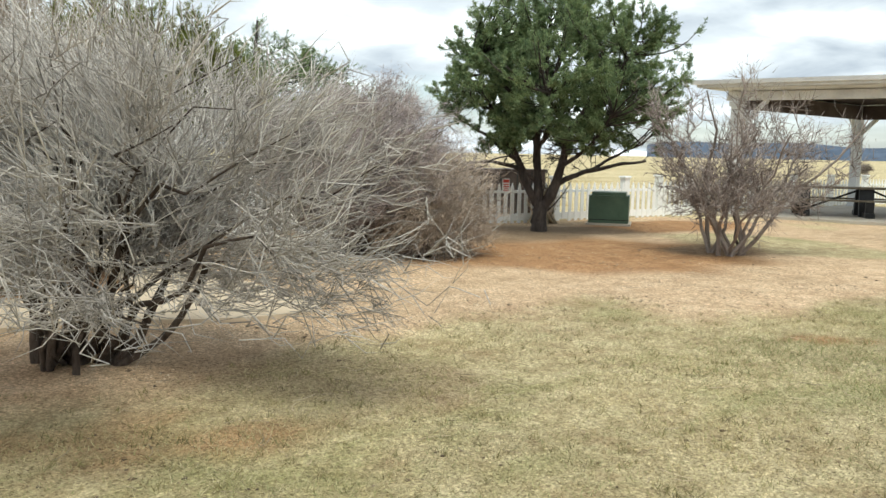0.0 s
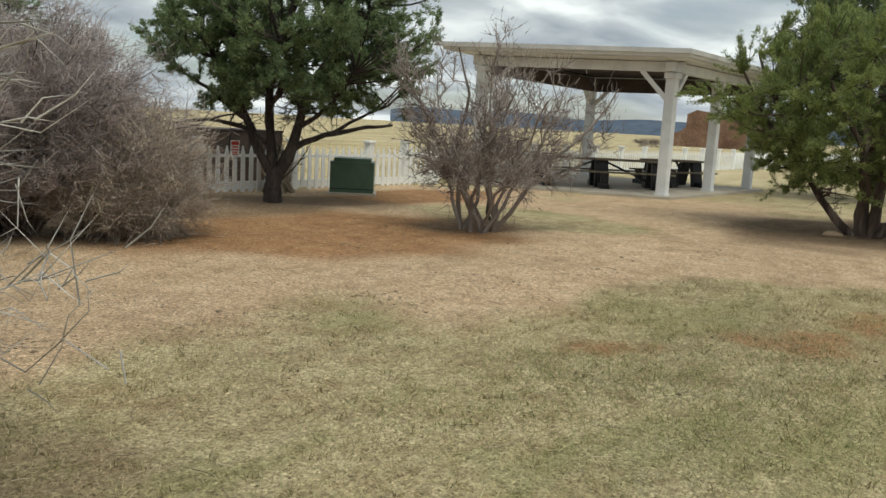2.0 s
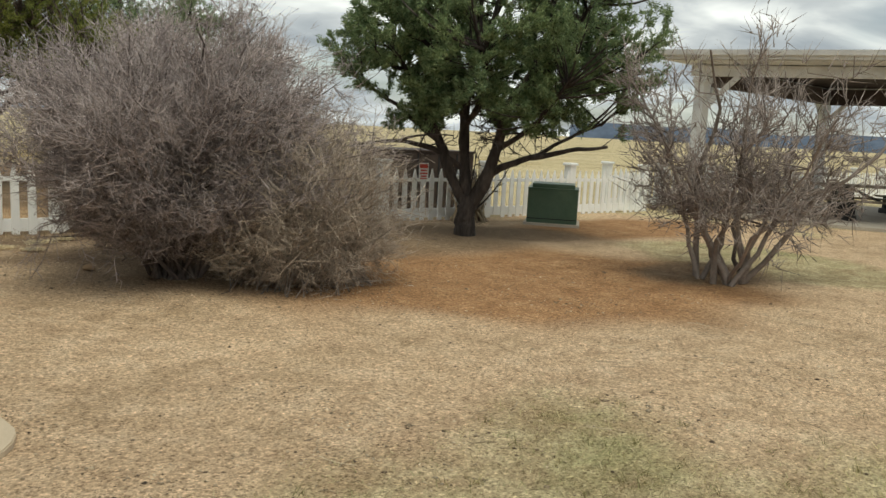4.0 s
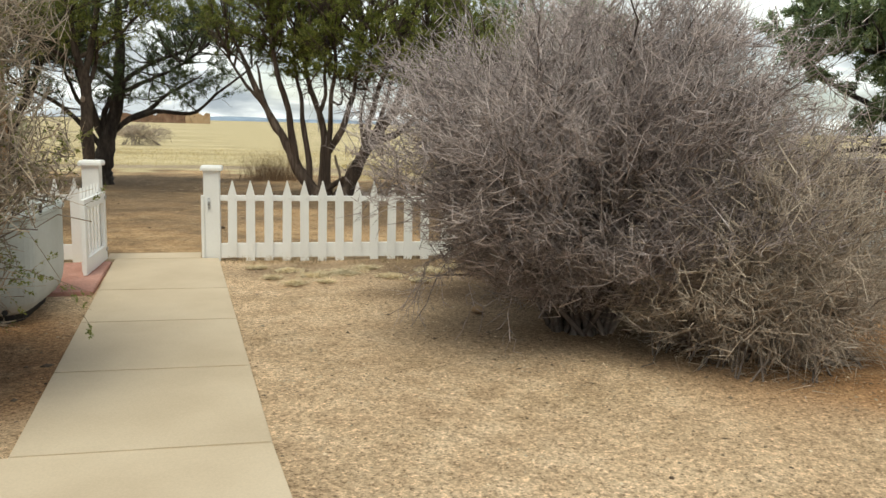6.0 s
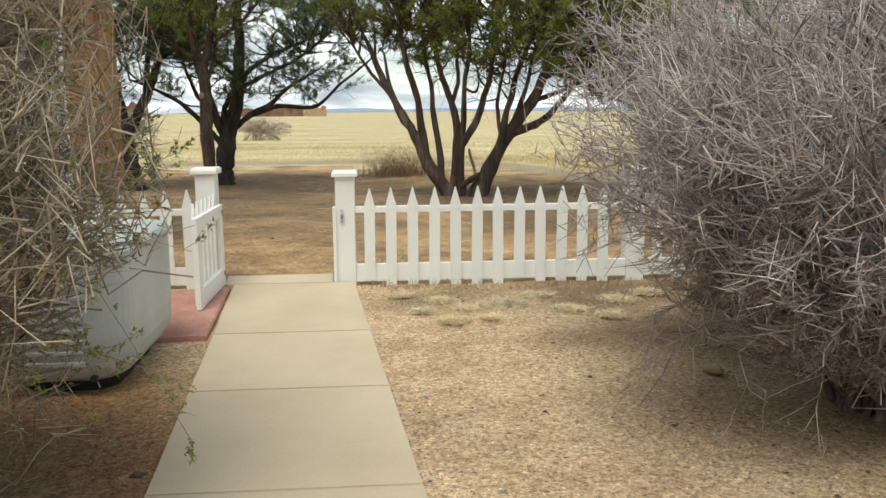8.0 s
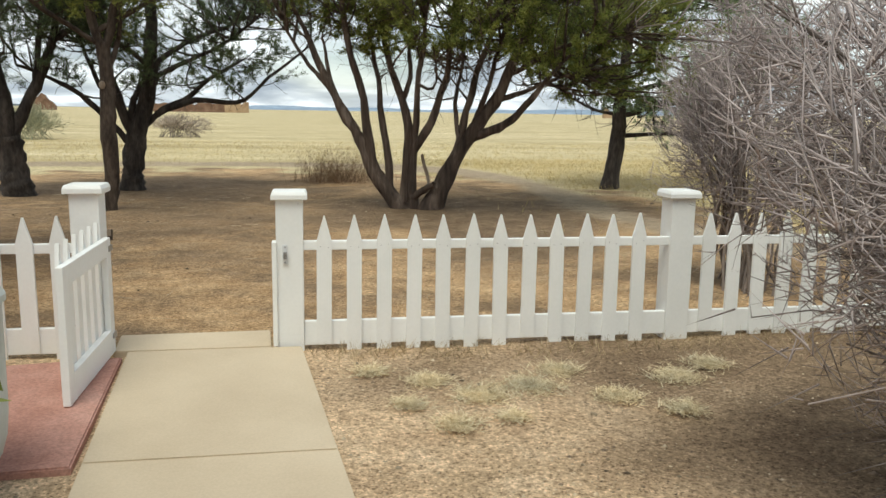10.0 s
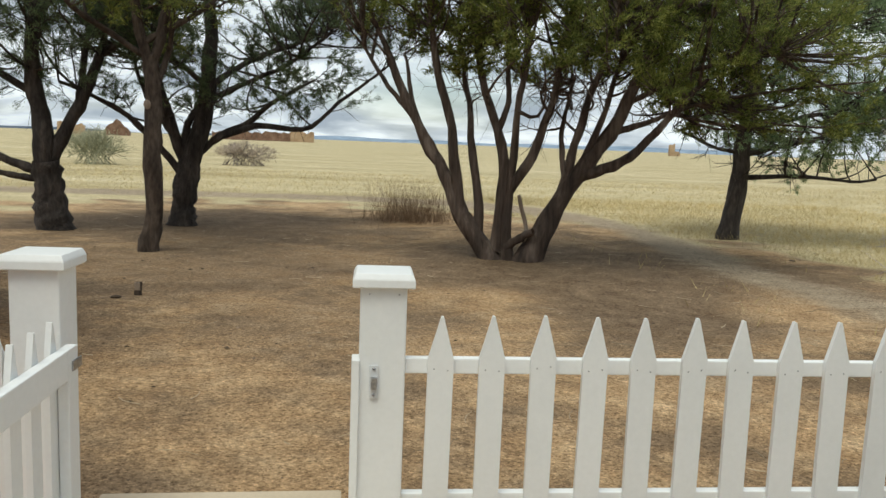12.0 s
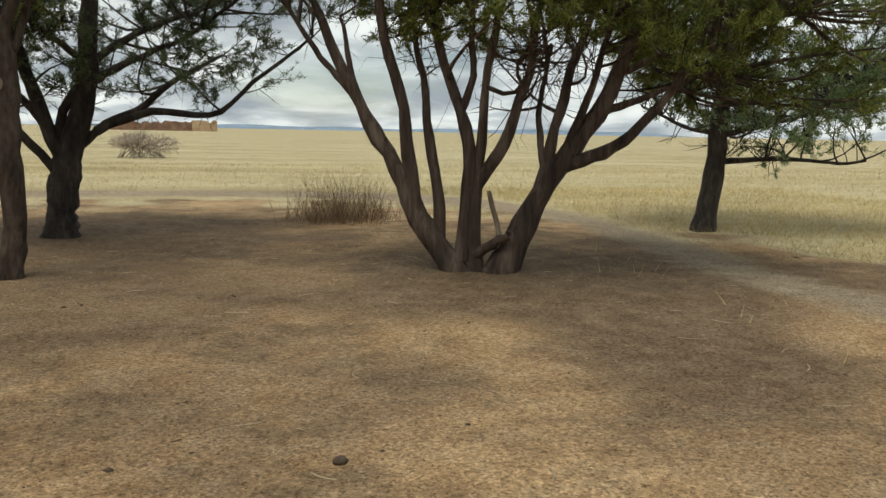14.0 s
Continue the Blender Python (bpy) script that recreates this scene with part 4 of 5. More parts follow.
for i in range(4):
    a, b = Vector((*CORN[i], 3.06)), Vector((*CORN[(i + 1) % 4], 3.06))
    d = (b - a).normalized()
    part("beam", beam(a - d * 0.25, b + d * 0.25, 0.2, 0.22), M_paint_old, shelter)
    # invented boards, added so the far beams' inner sides look dark
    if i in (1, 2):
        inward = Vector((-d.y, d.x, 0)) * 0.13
        part("dark_backing", beam(a + d * 0.15 + inward + Vector((0, 0, -0.12)), b - d * 0.15 + inward + Vector((0, 0, -0.12)), 0.03, 0.42), M_soffit, shelter, "dark brown board added to darken the far beam's inner side")
    for e_, s_ in ((a, 1), (b, -1)):
        foot_ = e_ + d * 0.10 * s_ + Vector((0, 0, -0.75))
        part("brace", beam(foot_, e_ + d * 0.72 * s_ + Vector((0, 0, -0.10)), 0.11, 0.11), M_paint_old, shelter)


def ring_at(k, z):
    return [((cx_ + (x - cx_) * k), (cy_ + (y - cy_) * k), z) for x, y in CORN]


def loft(rings, cap_lo=False, cap_hi=False):
    bm = bmesh.new()
    vs = [[bm.verts.new(p) for p in r] for r in rings]
    for a, b in zip(vs, vs[1:]):
        for i in range(len(a)):
            j = (i + 1) % len(a)
            bm.faces.new((a[i], a[j], b[j], b[i]))
    if cap_lo:
        bm.faces.new(vs[0][::-1])
    if cap_hi:
        bm.faces.new(vs[-1])
    return bm


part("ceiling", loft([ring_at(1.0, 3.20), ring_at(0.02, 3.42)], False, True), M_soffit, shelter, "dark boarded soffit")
part("eave", loft([ring_at(0.97, 3.18), ring_at(1.22, 3.22), ring_at(1.22, 3.34), ring_at(0.97, 3.34)]), M_paint_old, shelter, "white boarded eave")
part("fascia", loft([ring_at(1.225, 3.24), ring_at(1.255, 3.24), ring_at(1.255, 3.36), ring_at(1.225, 3.36)]), M_paint_old, shelter)
part("gutter", loft([ring_at(1.256, 3.31), ring_at(1.29, 3.31), ring_at(1.30, 3.41), ring_at(1.256, 3.41)]), M_paint_old, shelter, "white metal gutter edge")
part("roof", loft([ring_at(1.27, 3.365), ring_at(1.29, 3.415), ring_at(0.02, 3.72)], False, True), M_roofing, shelter, "low grey roof")


def picnic_table(at, turn, length, label, legs):
    t = thing("picnic_table", (*at, 0.05), label, "picnic table", "tables in the shelter", turn=turn)
    for i in range(5):
        part("board", box(-length / 2, length / 2, -0.36 + 0.147 * i, -0.225 + 0.147 * i, 0.70, 0.745, bevel=0.005), M_tablewood, t)
    for s in (-1, 1):
        part("bench", box(-length / 2, length / 2, s * 0.68 - 0.13, s * 0.68 + 0.13, 0.40, 0.44, bevel=0.006), M_tablewood, t)
    for x in np.linspace(-length / 2 + 0.3, length / 2 - 0.3, legs):
        for s in (-1, 1):
            part("leg", beam((x, s * 0.2, 0.70), (x, s * 0.34, 0.0), 0.34, 0.13), M_black, t)
            part("foot", box(x - 0.11, x + 0.11, s * 0.55 - 0.28, s * 0.55 + 0.28, 0.0, 0.12, bevel=0.01), M_black, t)
            part("bench_post", box(x - 0.10, x + 0.10, s * 0.70 - 0.05, s * 0.70 + 0.05, 0.1, 0.40, bevel=0.01), M_black, t)
    for x0, x1 in ((-length / 2 + 0.4, -0.1), (length / 2 - 0.4, 0.1)):
        part("strut", beam((x0, 0, 0.15), (x1, 0, 0.69), 0.05, 0.05), M_black, t)
    return t


picnic_table((18.2, -2.5), -50, 3.6, "long weathered picnic table with black legs on the slab", 3)
picnic_table((21.4, -3.2), -24, 1.9, "weathered picnic table with black tube legs on the slab", 2)

# ---- trees ----
R_CED, R_PIN, R_JUN = (0.979, -0.204), (0.765, -0.644), (0.24, -0.97)
cedar_main = [
    ((-0.20, -0.1), (-0.57, 0.50), (-0.92, 1.20), (-1.31, 1.66), (-1.85, 2.9), 0.1), ((0.17, -0.1), (0.54, 0.62), (0.76, 1.03), (1.11, 1.55), (1.29, 1.91), (1.85, 3.3), 0.1),
    ((-0.02, -0.1), (-0.05, 0.93), (0.03, 2.0), (0.14, 3.3), -0.2), ((-0.18, 0.1), (-0.21, 1.17), (-0.45, 1.96), (-0.62, 3.2), 0.15),
    ((-0.60, 0.54), (-0.78, 1.44), (-1.07, 2.86), (-1.15, 3.4), -0.2), ((-0.36, 0.30), (-0.46, 0.96), (-0.62, 1.83), (-0.8, 2.9), 0.3)]
cedar_side = [
    ((-0.05, 0.84), (0.24, 1.26), (0.57, 2.35), (0.70, 3.4), -0.2), ((0.56, 0.74), (0.86, 1.62), (1.12, 2.64), (1.3, 3.3), 0.3),
    ((0.86, 0.96), (1.40, 1.22), (1.66, 1.58), (2.3, 2.35), -0.3), ((0.56, 1.0), (0.56, 1.6), (0.73, 2.36), 0.25), ((1.12, 1.60), (1.64, 1.83), (2.5, 2.15), 0.2),
    ((0.76, 1.05), (1.12, 1.89), (1.36, 2.9), -0.25), ((-0.96, 1.21), (-1.31, 1.78), (-1.5, 2.6), 0.15), ((-1.36, 1.70), (-1.68, 2.13), (-2.1, 2.9), 0.2),
    ((-0.30, 1.66), (-0.13, 2.02), (-0.09, 3.0), 0.1), ((1.3, 2.0), (2.2, 2.5), (3.1, 2.7), -0.4)]
tree("cedar_tree", (1.94, 7.49, 0), R_CED, cedar_main + cedar_side,
     [(0.135, 0.03), (0.150, 0.045), (0.075, 0.025), (0.090, 0.03), (0.085, 0.03), (0.070, 0.022), (0.072, 0.022), (0.075, 0.022), (0.085, 0.02), (0.042, 0.018), (0.048, 0.016), (0.055, 0.02), (0.055, 0.018), (0.04, 0.016), (0.045, 0.018), (0.04, 0.016)],
     M_bark_cedar, M_cedar, "many-stemmed cedar with peeling brown bark beyond the fence", "tree", (0.8, 0.1, 3.75, 3.7, 2.6, 1.75), 560, 2800, 32000, 0.38, 0.06, 0.0108, 8, 1500, droop=1.15, keep=lambda C: C[:, 2] > 2.35 - 0.55 * np.clip(C @ np.array([*R_CED, 0]) - 1.1, 0, 1.3))
stub = thing("dead_stub", (2.04, 7.40, 0), "pale broken dead stem at the foot of the cedar", "branch")
part_np("stem", tubes(limb_lines((0, 0, 0), R_CED, [((0.08, -0.05), (0.10, 0.45), (-0.03, 0.84), 0.05)]), np.linspace(0.035, 0.026, 12)[None], 7, 0.12), M_deadwood, stub)
part_np("snag", tubes(limb_lines((0, 0, 0), R_CED, [((-0.16, 0.16), (0.02, 0.32), (0.18, 0.41), -0.18)]), np.linspace(0.06, 0.045, 12)[None], 7, 0.12), M_bark_cedar, stub, "sawn side stem")

tree("pine_tree", (6.38, 10.7, 0), R_CED,
     [(0, -0.02, 0.25, 3.4, 0, 0.03), (0.1, 1.15, 2.2, 1.15, -0.5, 0.02), (0.14, 1.5, 2.0, 2.0, 0.4, 0.08), (0.1, 1.4, -1.0, 1.9, 0.2, 0.06), (0.15, 2.0, 2.3, 2.5, -0.5, 0.08), (0.2, 2.4, -1.4, 3.2, 0.5, 0.1), (0.25, 3.2, 0.5, 5.4, 0, 0.04), (0.2, 2.6, 0.8, 3.6, -1.5, 0.1), (0.2, 2.6, 0.3, 3.7, 1.6, 0.1), (0.2, 2.9, -1.9, 3.9, -0.6, 0.1), (0.25, 3.2, 2.2, 4.2, 0.4, 0.1)],
     [(0.17, 0.10), (0.05, 0.018), (0.05, 0.02), (0.04, 0.015), (0.05, 0.02), (0.05, 0.02), (0.10, 0.03), (0.05, 0.02), (0.05, 0.02), (0.05, 0.02), (0.05, 0.02)],
     M_bark_pine, M_pinyon, "dark pine with a straight trunk and side limbs", "tree", (1.1, 0.0, 3.05, 2.9, 2.2, 1.85), 420, 2600, 15000, 0.36, 0.066, 0.0125, 8, fan=1.2, shell=0.3, keep=lambda C: (C[:, 2] > 1.55) | (np.hypot(C[:, 0], C[:, 1]) > 1.2))

pine_limbs = [
    ((0.0, -0.1), (0.06, 0.5), (0.12, 0.98), 0.0), ((0.14, 0.9), (0.43, 1.98), (0.48, 3.0), (0.45, 4.2), 0.0), ((0.03, 0.95), (-0.17, 1.62), (-0.38, 2.39), (-0.32, 3.8), 0.3),
    ((-0.02, 1.08), (0.10, 1.64), (0.33, 1.97), 0.05), ((-0.05, 0.71), (-0.43, 1.33), (-0.80, 1.76), (-1.75, 2.16), -0.2), ((-0.18, 1.34), (-0.47, 1.88), (-0.7, 2.6), 0.2),
    ((0.33, 1.05), (0.73, 1.49), (1.18, 1.71), (1.48, 2.0), (2.2, 2.45), 0.3), ((0.44, 1.36), (1.09, 1.61), (2.02, 1.58), (2.63, 2.08), (3.33, 2.72), -0.3),
    ((0.50, 2.17), (1.21, 2.68), (2.64, 3.41), 0.5), ((0.48, 1.95), (1.41, 2.5), (2.29, 3.16), -0.6), ((0.46, 2.17), (-0.17, 2.68), (-0.76, 3.19), -0.5)]
tree("pine_tree", (-2.9, 10.6, 0), (0.97, 0.24), pine_limbs,
     [(0.20, 0.19), (0.175, 0.07), (0.10, 0.05), (0.075, 0.05), (0.065, 0.025), (0.06, 0.02), (0.07, 0.022), (0.062, 0.018), (0.055, 0.02), (0.055, 0.018), (0.055, 0.02)],
     M_bark_pine, M_pine, "spreading dark pine with long bent lower limbs", "tree", (0.8, 0.0, 3.2, 3.0, 2.0, 1.6), 330, 2200, 16500, 0.32, 0.055, 0.0085, 8, 420, fan=1.2, keep=lambda C: C[:, 2] > 1.85 - 0.06 * np.abs(C[:, 0]))

tree("pine_tree", (-2.66, 7.55, 0), (0.97, 0.24),
     [(0, -0.02, 0.04, 2.4, 0, 0.01), (0.04, 2.3, 0.5, 4.4, 0.1, 0.05), (0.0, 2.2, -0.3, 4.6, 0.2, 0.04), (0.05, 2.6, 1.3, 3.7, 0.5, 0.1), (0, 2.4, -1.3, 3.5, -0.5, 0.1), (0.05, 1.95, 0.35, 3.0, 0.1, 0.05)],
     [(0.115, 0.10), (0.07, 0.03), (0.07, 0.03), (0.04, 0.02), (0.04, 0.02), (0.05, 0.02)],
     M_bark_brown, M_cedar, "slim straight brown trunk with a pale pruning scar", "tree", (0.1, 0.0, 3.9, 1.6, 1.5, 1.3), 130, 800, 5000, 0.34, 0.07, 0.010, 8)
b_ = bmesh.new()
bmesh.ops.create_uvsphere(b_, u_segments=14, v_segments=8, radius=1.0, matrix=Matrix.Diagonal((0.045, 0.016, 0.06, 1)))
scar = tagged(part("pruning_scar", b_, M_deadwood, smooth=True), "pale oval pruning scar on a trunk", "scar")
scar.matrix_basis = pose(-2.615, 7.44, 1.80, 0, 0, 12)

tree("pine_tree", (-4.52, 9.65, 0), (0.95, 0.3),
     [(0, -0.02, -0.12, 1.0, 0, 0.0), (-0.1, 0.9, -0.22, 3.6, 0.1, 0.05), (-0.05, 0.95, 0.75, 3.1, 0, 0.10), (-0.15, 0.8, -1.4, 1.5, 0.1, 0.1), (0.3, 1.8, 0.5, 3.6, 0.3, 0.05), (-0.2, 2.0, -1.6, 3.0, 0.5, 0.1), (0.6, 2.6, 1.6, 3.6, -0.4, 0.1), (-0.2, 3.0, 0.4, 4.8, 0.2, 0.05), (-0.15, 0.7, -1.2, 1.0, -0.3, 0.05)],
     [(0.25, 0.20), (0.16, 0.07), (0.12, 0.05), (0.08, 0.03), (0.06, 0.03), (0.06, 0.02), (0.05, 0.02), (0.08, 0.02), (0.06, 0.02)],
     M_bark_pine, M_pine, "thick dark forked pine beside the building corner", "tree", (0.0, 0.0, 3.5, 2.2, 1.9, 1.5), 230, 1500, 8500, 0.34, 0.075, 0.007, 9, 160, keep=lambda C: C[:, 2] > 1.6)

pinyon_limbs = [
    ((0.0, -0.1), (0.0, 0.3), (0.0, 0.58), 0.0), ((-0.02, 0.42), (-0.20, 0.75), (-0.37, 1.25), (-0.9, 2.2), (-1.2, 3.0), 0.1), ((0.03, 0.36), (0.26, 0.75), (0.40, 1.3), (0.46, 1.8), (0.9, 2.5), (1.1, 3.5), -0.1),
    ((0.0, 0.55), (-0.08, 1.2), (-0.02, 2.4), (0.1, 4.0), 0.15), ((0.28, 0.85), (0.75, 1.12), (1.3, 1.27), (1.95, 1.40), -0.2), ((0.9, 1.17), (1.35, 1.42), (1.9, 1.7), 0.2),
    ((-0.15, 1.0), (-0.55, 1.28), (-1.2, 1.33), (-1.75, 1.22), -0.1), ((-0.4, 1.35), (-1.0, 1.8), (-1.7, 2.2), 0.4), ((0.45, 1.6), (1.1, 2.0), (1.9, 2.4), 0.4), ((-0.05, 1.9), (-0.7, 2.7), (-1.3, 3.4), -0.4)]
pinyon_limbs += [(0.0, 1.5, 0.1, 2.6, -1.5, 0.1), (0.1, 1.6, 0.1, 2.8, 1.6, 0.1), (0.1, 2.6, 0.6, 4.2, 0.3, 0.05), (0.6, 2.0, 1.6, 3.4, -0.4, 0.08), (0.3, 1.2, 1.2, 2.2, -1.1, 0.1), (-0.3, 1.4, -1.0, 2.5, 1.0, 0.1)]
tree("pinyon_tree", (7.78, -1.87, 0), R_PIN, pinyon_limbs,
     [(0.15, 0.13), (0.085, 0.03), (0.11, 0.03), (0.085, 0.03), (0.06, 0.022), (0.035, 0.015), (0.045, 0.018), (0.045, 0.018), (0.05, 0.02), (0.05, 0.02), (0.05, 0.02), (0.05, 0.02), (0.05, 0.02), (0.05, 0.02), (0.045, 0.02), (0.045, 0.02)],
     M_bark_pine, M_pinyon, "broad green pinyon pine with a low forked trunk", "tree", (0.30, 0.0, 2.95, 2.4, 2.1, 1.9), 620, 4200, 43000, 0.23, 0.058, 0.0145, 8, keep=lambda C: (C[:, 2] > 1.5) & (np.abs(C @ np.array([*R_PIN, 0])) + C[:, 2] > 2.0), fan=1.3, shell=0.42)

tree("juniper_tree", (13.8, -9.75, 0), R_JUN,
     [(0, -0.02, -0.15, 2.9, 0.2, 0.05), (-0.05, 0.0, -1.3, 1.7, -0.1, 0.15), (0.05, -0.02, 0.45, 3.2, 0.2, 0.08), (0.08, 0.0, 1.3, 2.2, -0.3, 0.15), (0.1, 0.1, 2.1, 1.5, 0.2, 0.2), (-0.9, 1.1, -2.2, 2.7, 0.0, 0.1), (-1.2, 1.6, -1.95, 3.0, 0.3, 0.05), (0.2, 1.4, 1.5, 3.6, 0.5, 0.1), (-0.1, 1.4, -1.0, 3.3, 0.6, 0.08), (0.0, 1.2, 0.0, 2.6, -1.4, 0.1), (0.1, 1.4, 0.5, 2.7, 1.4, 0.1), (0.9, 1.4, 2.5, 2.6, 0, 0.1), (-0.7, 1.2, -1.2, 2.4, -0.9, 0.1)],
     [(0.11, 0.045), (0.07, 0.04), (0.10, 0.045), (0.08, 0.035), (0.07, 0.03), (0.05, 0.02), (0.05, 0.02), (0.05, 0.02), (0.05, 0.02), (0.05, 0.02), (0.05, 0.02), (0.05, 0.02), (0.05, 0.02)],
     M_bark_cedar, M_juniper, "bushy yellow-green juniper on several leaning stems", "tree", (-0.05, 0.0, 2.2, 2.85, 2.0, 1.6), 420, 3000, 42000, 0.33, 0.06, 0.0125, 7, keep=lambda C: C[:, 2] > 0.6 + 0.25 * np.sin(3 * C[:, 1]))

tree("pine_tree", (22.8, -8.2, 0), (0.2, -0.98),
     [(0, -0.02, 0, 4.5, 0, 0.02), (0, 4.3, 0, 7.5, 0, 0.02), (0, 2.2, 2.0, 3.2, 0, 0.1), (0, 2.4, -2.0, 3.4, 0, 0.1), (0, 3.2, 1.9, 4.4, 0.8, 0.1), (0, 3.2, -1.9, 4.6, -0.8, 0.1), (0, 4.2, 1.4, 5.6, -0.5, 0.1), (0, 4.2, -1.4, 5.7, 0.5, 0.1), (0, 3.0, 0.1, 4.0, -1.8, 0.1), (0, 5.2, 0.9, 6.6, 0, 0.1), (0, 5.2, -0.9, 6.6, 0, 0.1)],
     [(0.2, 0.13), (0.12, 0.03)] + [(0.06, 0.02)] * 9,
     M_bark_pine, M_pine, "tall dark pine behind the juniper", "tree", (-0.1, 0.0, 4.7, 2.7, 2.2, 2.9), 380, 1900, 13000, 0.45, 0.13, 0.022, 8)

# ---- shrubs ----


def arched_over(q):
    r = np.hypot(q[:, 0], q[:, 1])
    return q[:, 2] > 0.8 * np.clip((r - 0.35) / 1.2, 0, 1)


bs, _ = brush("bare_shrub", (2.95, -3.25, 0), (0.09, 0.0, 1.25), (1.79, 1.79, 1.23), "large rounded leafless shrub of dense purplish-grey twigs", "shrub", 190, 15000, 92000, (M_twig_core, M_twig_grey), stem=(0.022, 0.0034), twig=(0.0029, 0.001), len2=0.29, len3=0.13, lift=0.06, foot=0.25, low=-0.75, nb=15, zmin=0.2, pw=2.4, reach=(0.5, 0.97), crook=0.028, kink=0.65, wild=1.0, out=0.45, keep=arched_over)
az = rng.uniform(3.0, 4.0, 7)
way = np.stack([np.cos(az), np.sin(az), 0 * az], 1)
s_ = np.linspace(0, 1, 9)[None, :, None]
low_end = way * rng.uniform(1.15, 1.5, (7, 1)) + np.array([0, 0, 1.0]) * rng.uniform(0.05, 0.3, (7, 1))
low_mid = way * rng.uniform(1.0, 1.4, (7, 1)) + np.array([0, 0, 1.0]) * rng.uniform(0.7, 0.95, (7, 1))
LD = (1 - s_) ** 2 * (0.4 * way + np.array([0, 0, 0.6]))[:, None] + 2 * s_ * (1 - s_) * low_mid[:, None] + s_**2 * low_end[:, None]
LD[:, 1:-1] += 0.03 * rng.standard_normal((7, 7, 3))
LE = grow(LD, 110, 0.3, 1.0, 0.17, 0.9, -0.1, 0.2, (0, 0, 0.6), 4, 0.2, 0.5, 0.6)
LE[..., 2] = np.maximum(LE[..., 2], 0.02)
tagged(part_np("low_growth", join(tubes(LD, taper(LD, 0.006, 0.002), 4), tubes(LE, taper(LE, 0.0025, 0.0012), 3)), M_twig_grey, bs), kind="stuff")
brush("dry_shrub", (3.85, -4.05, 0), (0.0, 0.0, 0.75), (1.14, 1.02, 1.0), "tangle of tan dry stems at the big shrub's foot", "shrub", 130, 3000, 19000, (M_twig_brown, M_twig_mix), stem=(0.007, 0.0027), twig=(0.0029, 0.001), len2=0.38, len3=0.16, lift=0.05, foot=0.7, low=-1.0, wild=1.1, out=0.5, crook=0.04, kink=0.5, reach=(0.3, 0.92), nb=7)


def top_of(u):
    return np.where(u > 0, 2.36 - 0.1 * u - 0.17 * u * u, 2.36 - 0.3 * u)


def clear_of_way(q):
    u = 0.963 * (q[:, 0] - 0.14) - 0.268 * (q[:, 1] + 1.03)
    off_ground = (np.hypot(q[:, 0], q[:, 1]) < 0.5) | (q[:, 2] > 0.60 - 0.21 * np.clip(u, -1, 2))
    return (q[:, 0] < 1.66) & (q[:, 1] > -2.75) & (q[:, 0] + 0.45 * q[:, 1] < 1.3) & (q[:, 2] < top_of(u)) & off_ground


bA, _ = brush("pale_shrub", (-1.5, -7.85, 0), (0.42, -1.1, 1.2), (2.16, 1.85, 1.15), "large pale-grey leafless shrub with long sweeping stems", "shrub", 40, 6000, 35000, (M_bark_brown, M_twig_pale), stem=(0.026, 0.0034), twig=(0.0033, 0.001), len2=0.5, len3=0.28, lift=0.22, foot=0.3, keep=clear_of_way, low=-0.8, wild=0.55, out=0.7, nb=28, zmin=0.26, pw=2.5, crook=0.04, kink=0.55, hollow=(0.5, 0.6))
bT = limb_lines((0, 0, 0), (0.83, -0.56), [(-0.25, -0.02, -0.3, 0.9, 0, 0.05), (0.0, -0.02, 0.05, 0.9, -0.1, 0.03), (0.1, -0.02, 0.7, 0.8, 0, 0.1), (0.0, 0, -0.5, 1.1, 0.2, 0.1), (0.1, 0.0, 1.0, 0.75, -0.3, 0.12)])
bR = [np.linspace(a, 0.02, 12) for a in (0.06, 0.075, 0.045, 0.045, 0.03)]
for i in range(5):
    part_np("trunk", tubes(bT[i:i + 1], bR[i][None], 7, 0.1), M_bark_brown, bA)

def beside_walk(q):
    return (q[:, 0] < 1.2) & ((q[:, 1] < 0.15) | (q[:, 0] < 0.72)) & (q[:, 2] > 0.1 + 0.5 * np.clip(q[:, 0] - 0.5, 0, 1)) & ((q[:, 2] > 1.0) | (q[:, 0] < 0.62 + 0.3 * np.sin(5 * q[:, 1] + 3 * q[:, 2])))


b2, b2t = brush("budding_shrub", (-1.5, -4.12, 0), (0.14, -0.2, 1.55), (1.42, 1.25, 1.85), "tall tan thorny shrub with tiny new leaves beside the walk", "shrub", 95, 6000, 38000, (M_twig_brown, M_twig_dry), stem=(0.013, 0.004), twig=(0.003, 0.001), len2=0.36, len3=0.15, lift=0.1, foot=0.35, low=-0.85, nb=13, crook=0.03, kink=0.6, wild=1.2, reach=(0.5, 1.0), keep=beside_walk)
pk = rng.integers(0, len(b2t), 6500)
C_, D_ = along(b2t[pk], rng.uniform(0.2, 1.0, 6500))
part_np("leaves", tufts(C_, D_, 4, 0.020, 0.008), M_budleaf, b2, "tiny olive new leaves", smooth=False)
s_ = np.linspace(0, 1, 8)[None, :, None]
n_ = 17
sp0 = np.stack([rng.uniform(0.1, 0.5, n_), rng.uniform(-0.3, 0.5, n_), rng.uniform(0.5, 1.5, n_)], 1)
sp2 = np.stack([rng.uniform(0.75, 1.28, n_), rng.uniform(-0.2, 1.0, n_), rng.uniform(0.25, 1.75, n_)], 1)
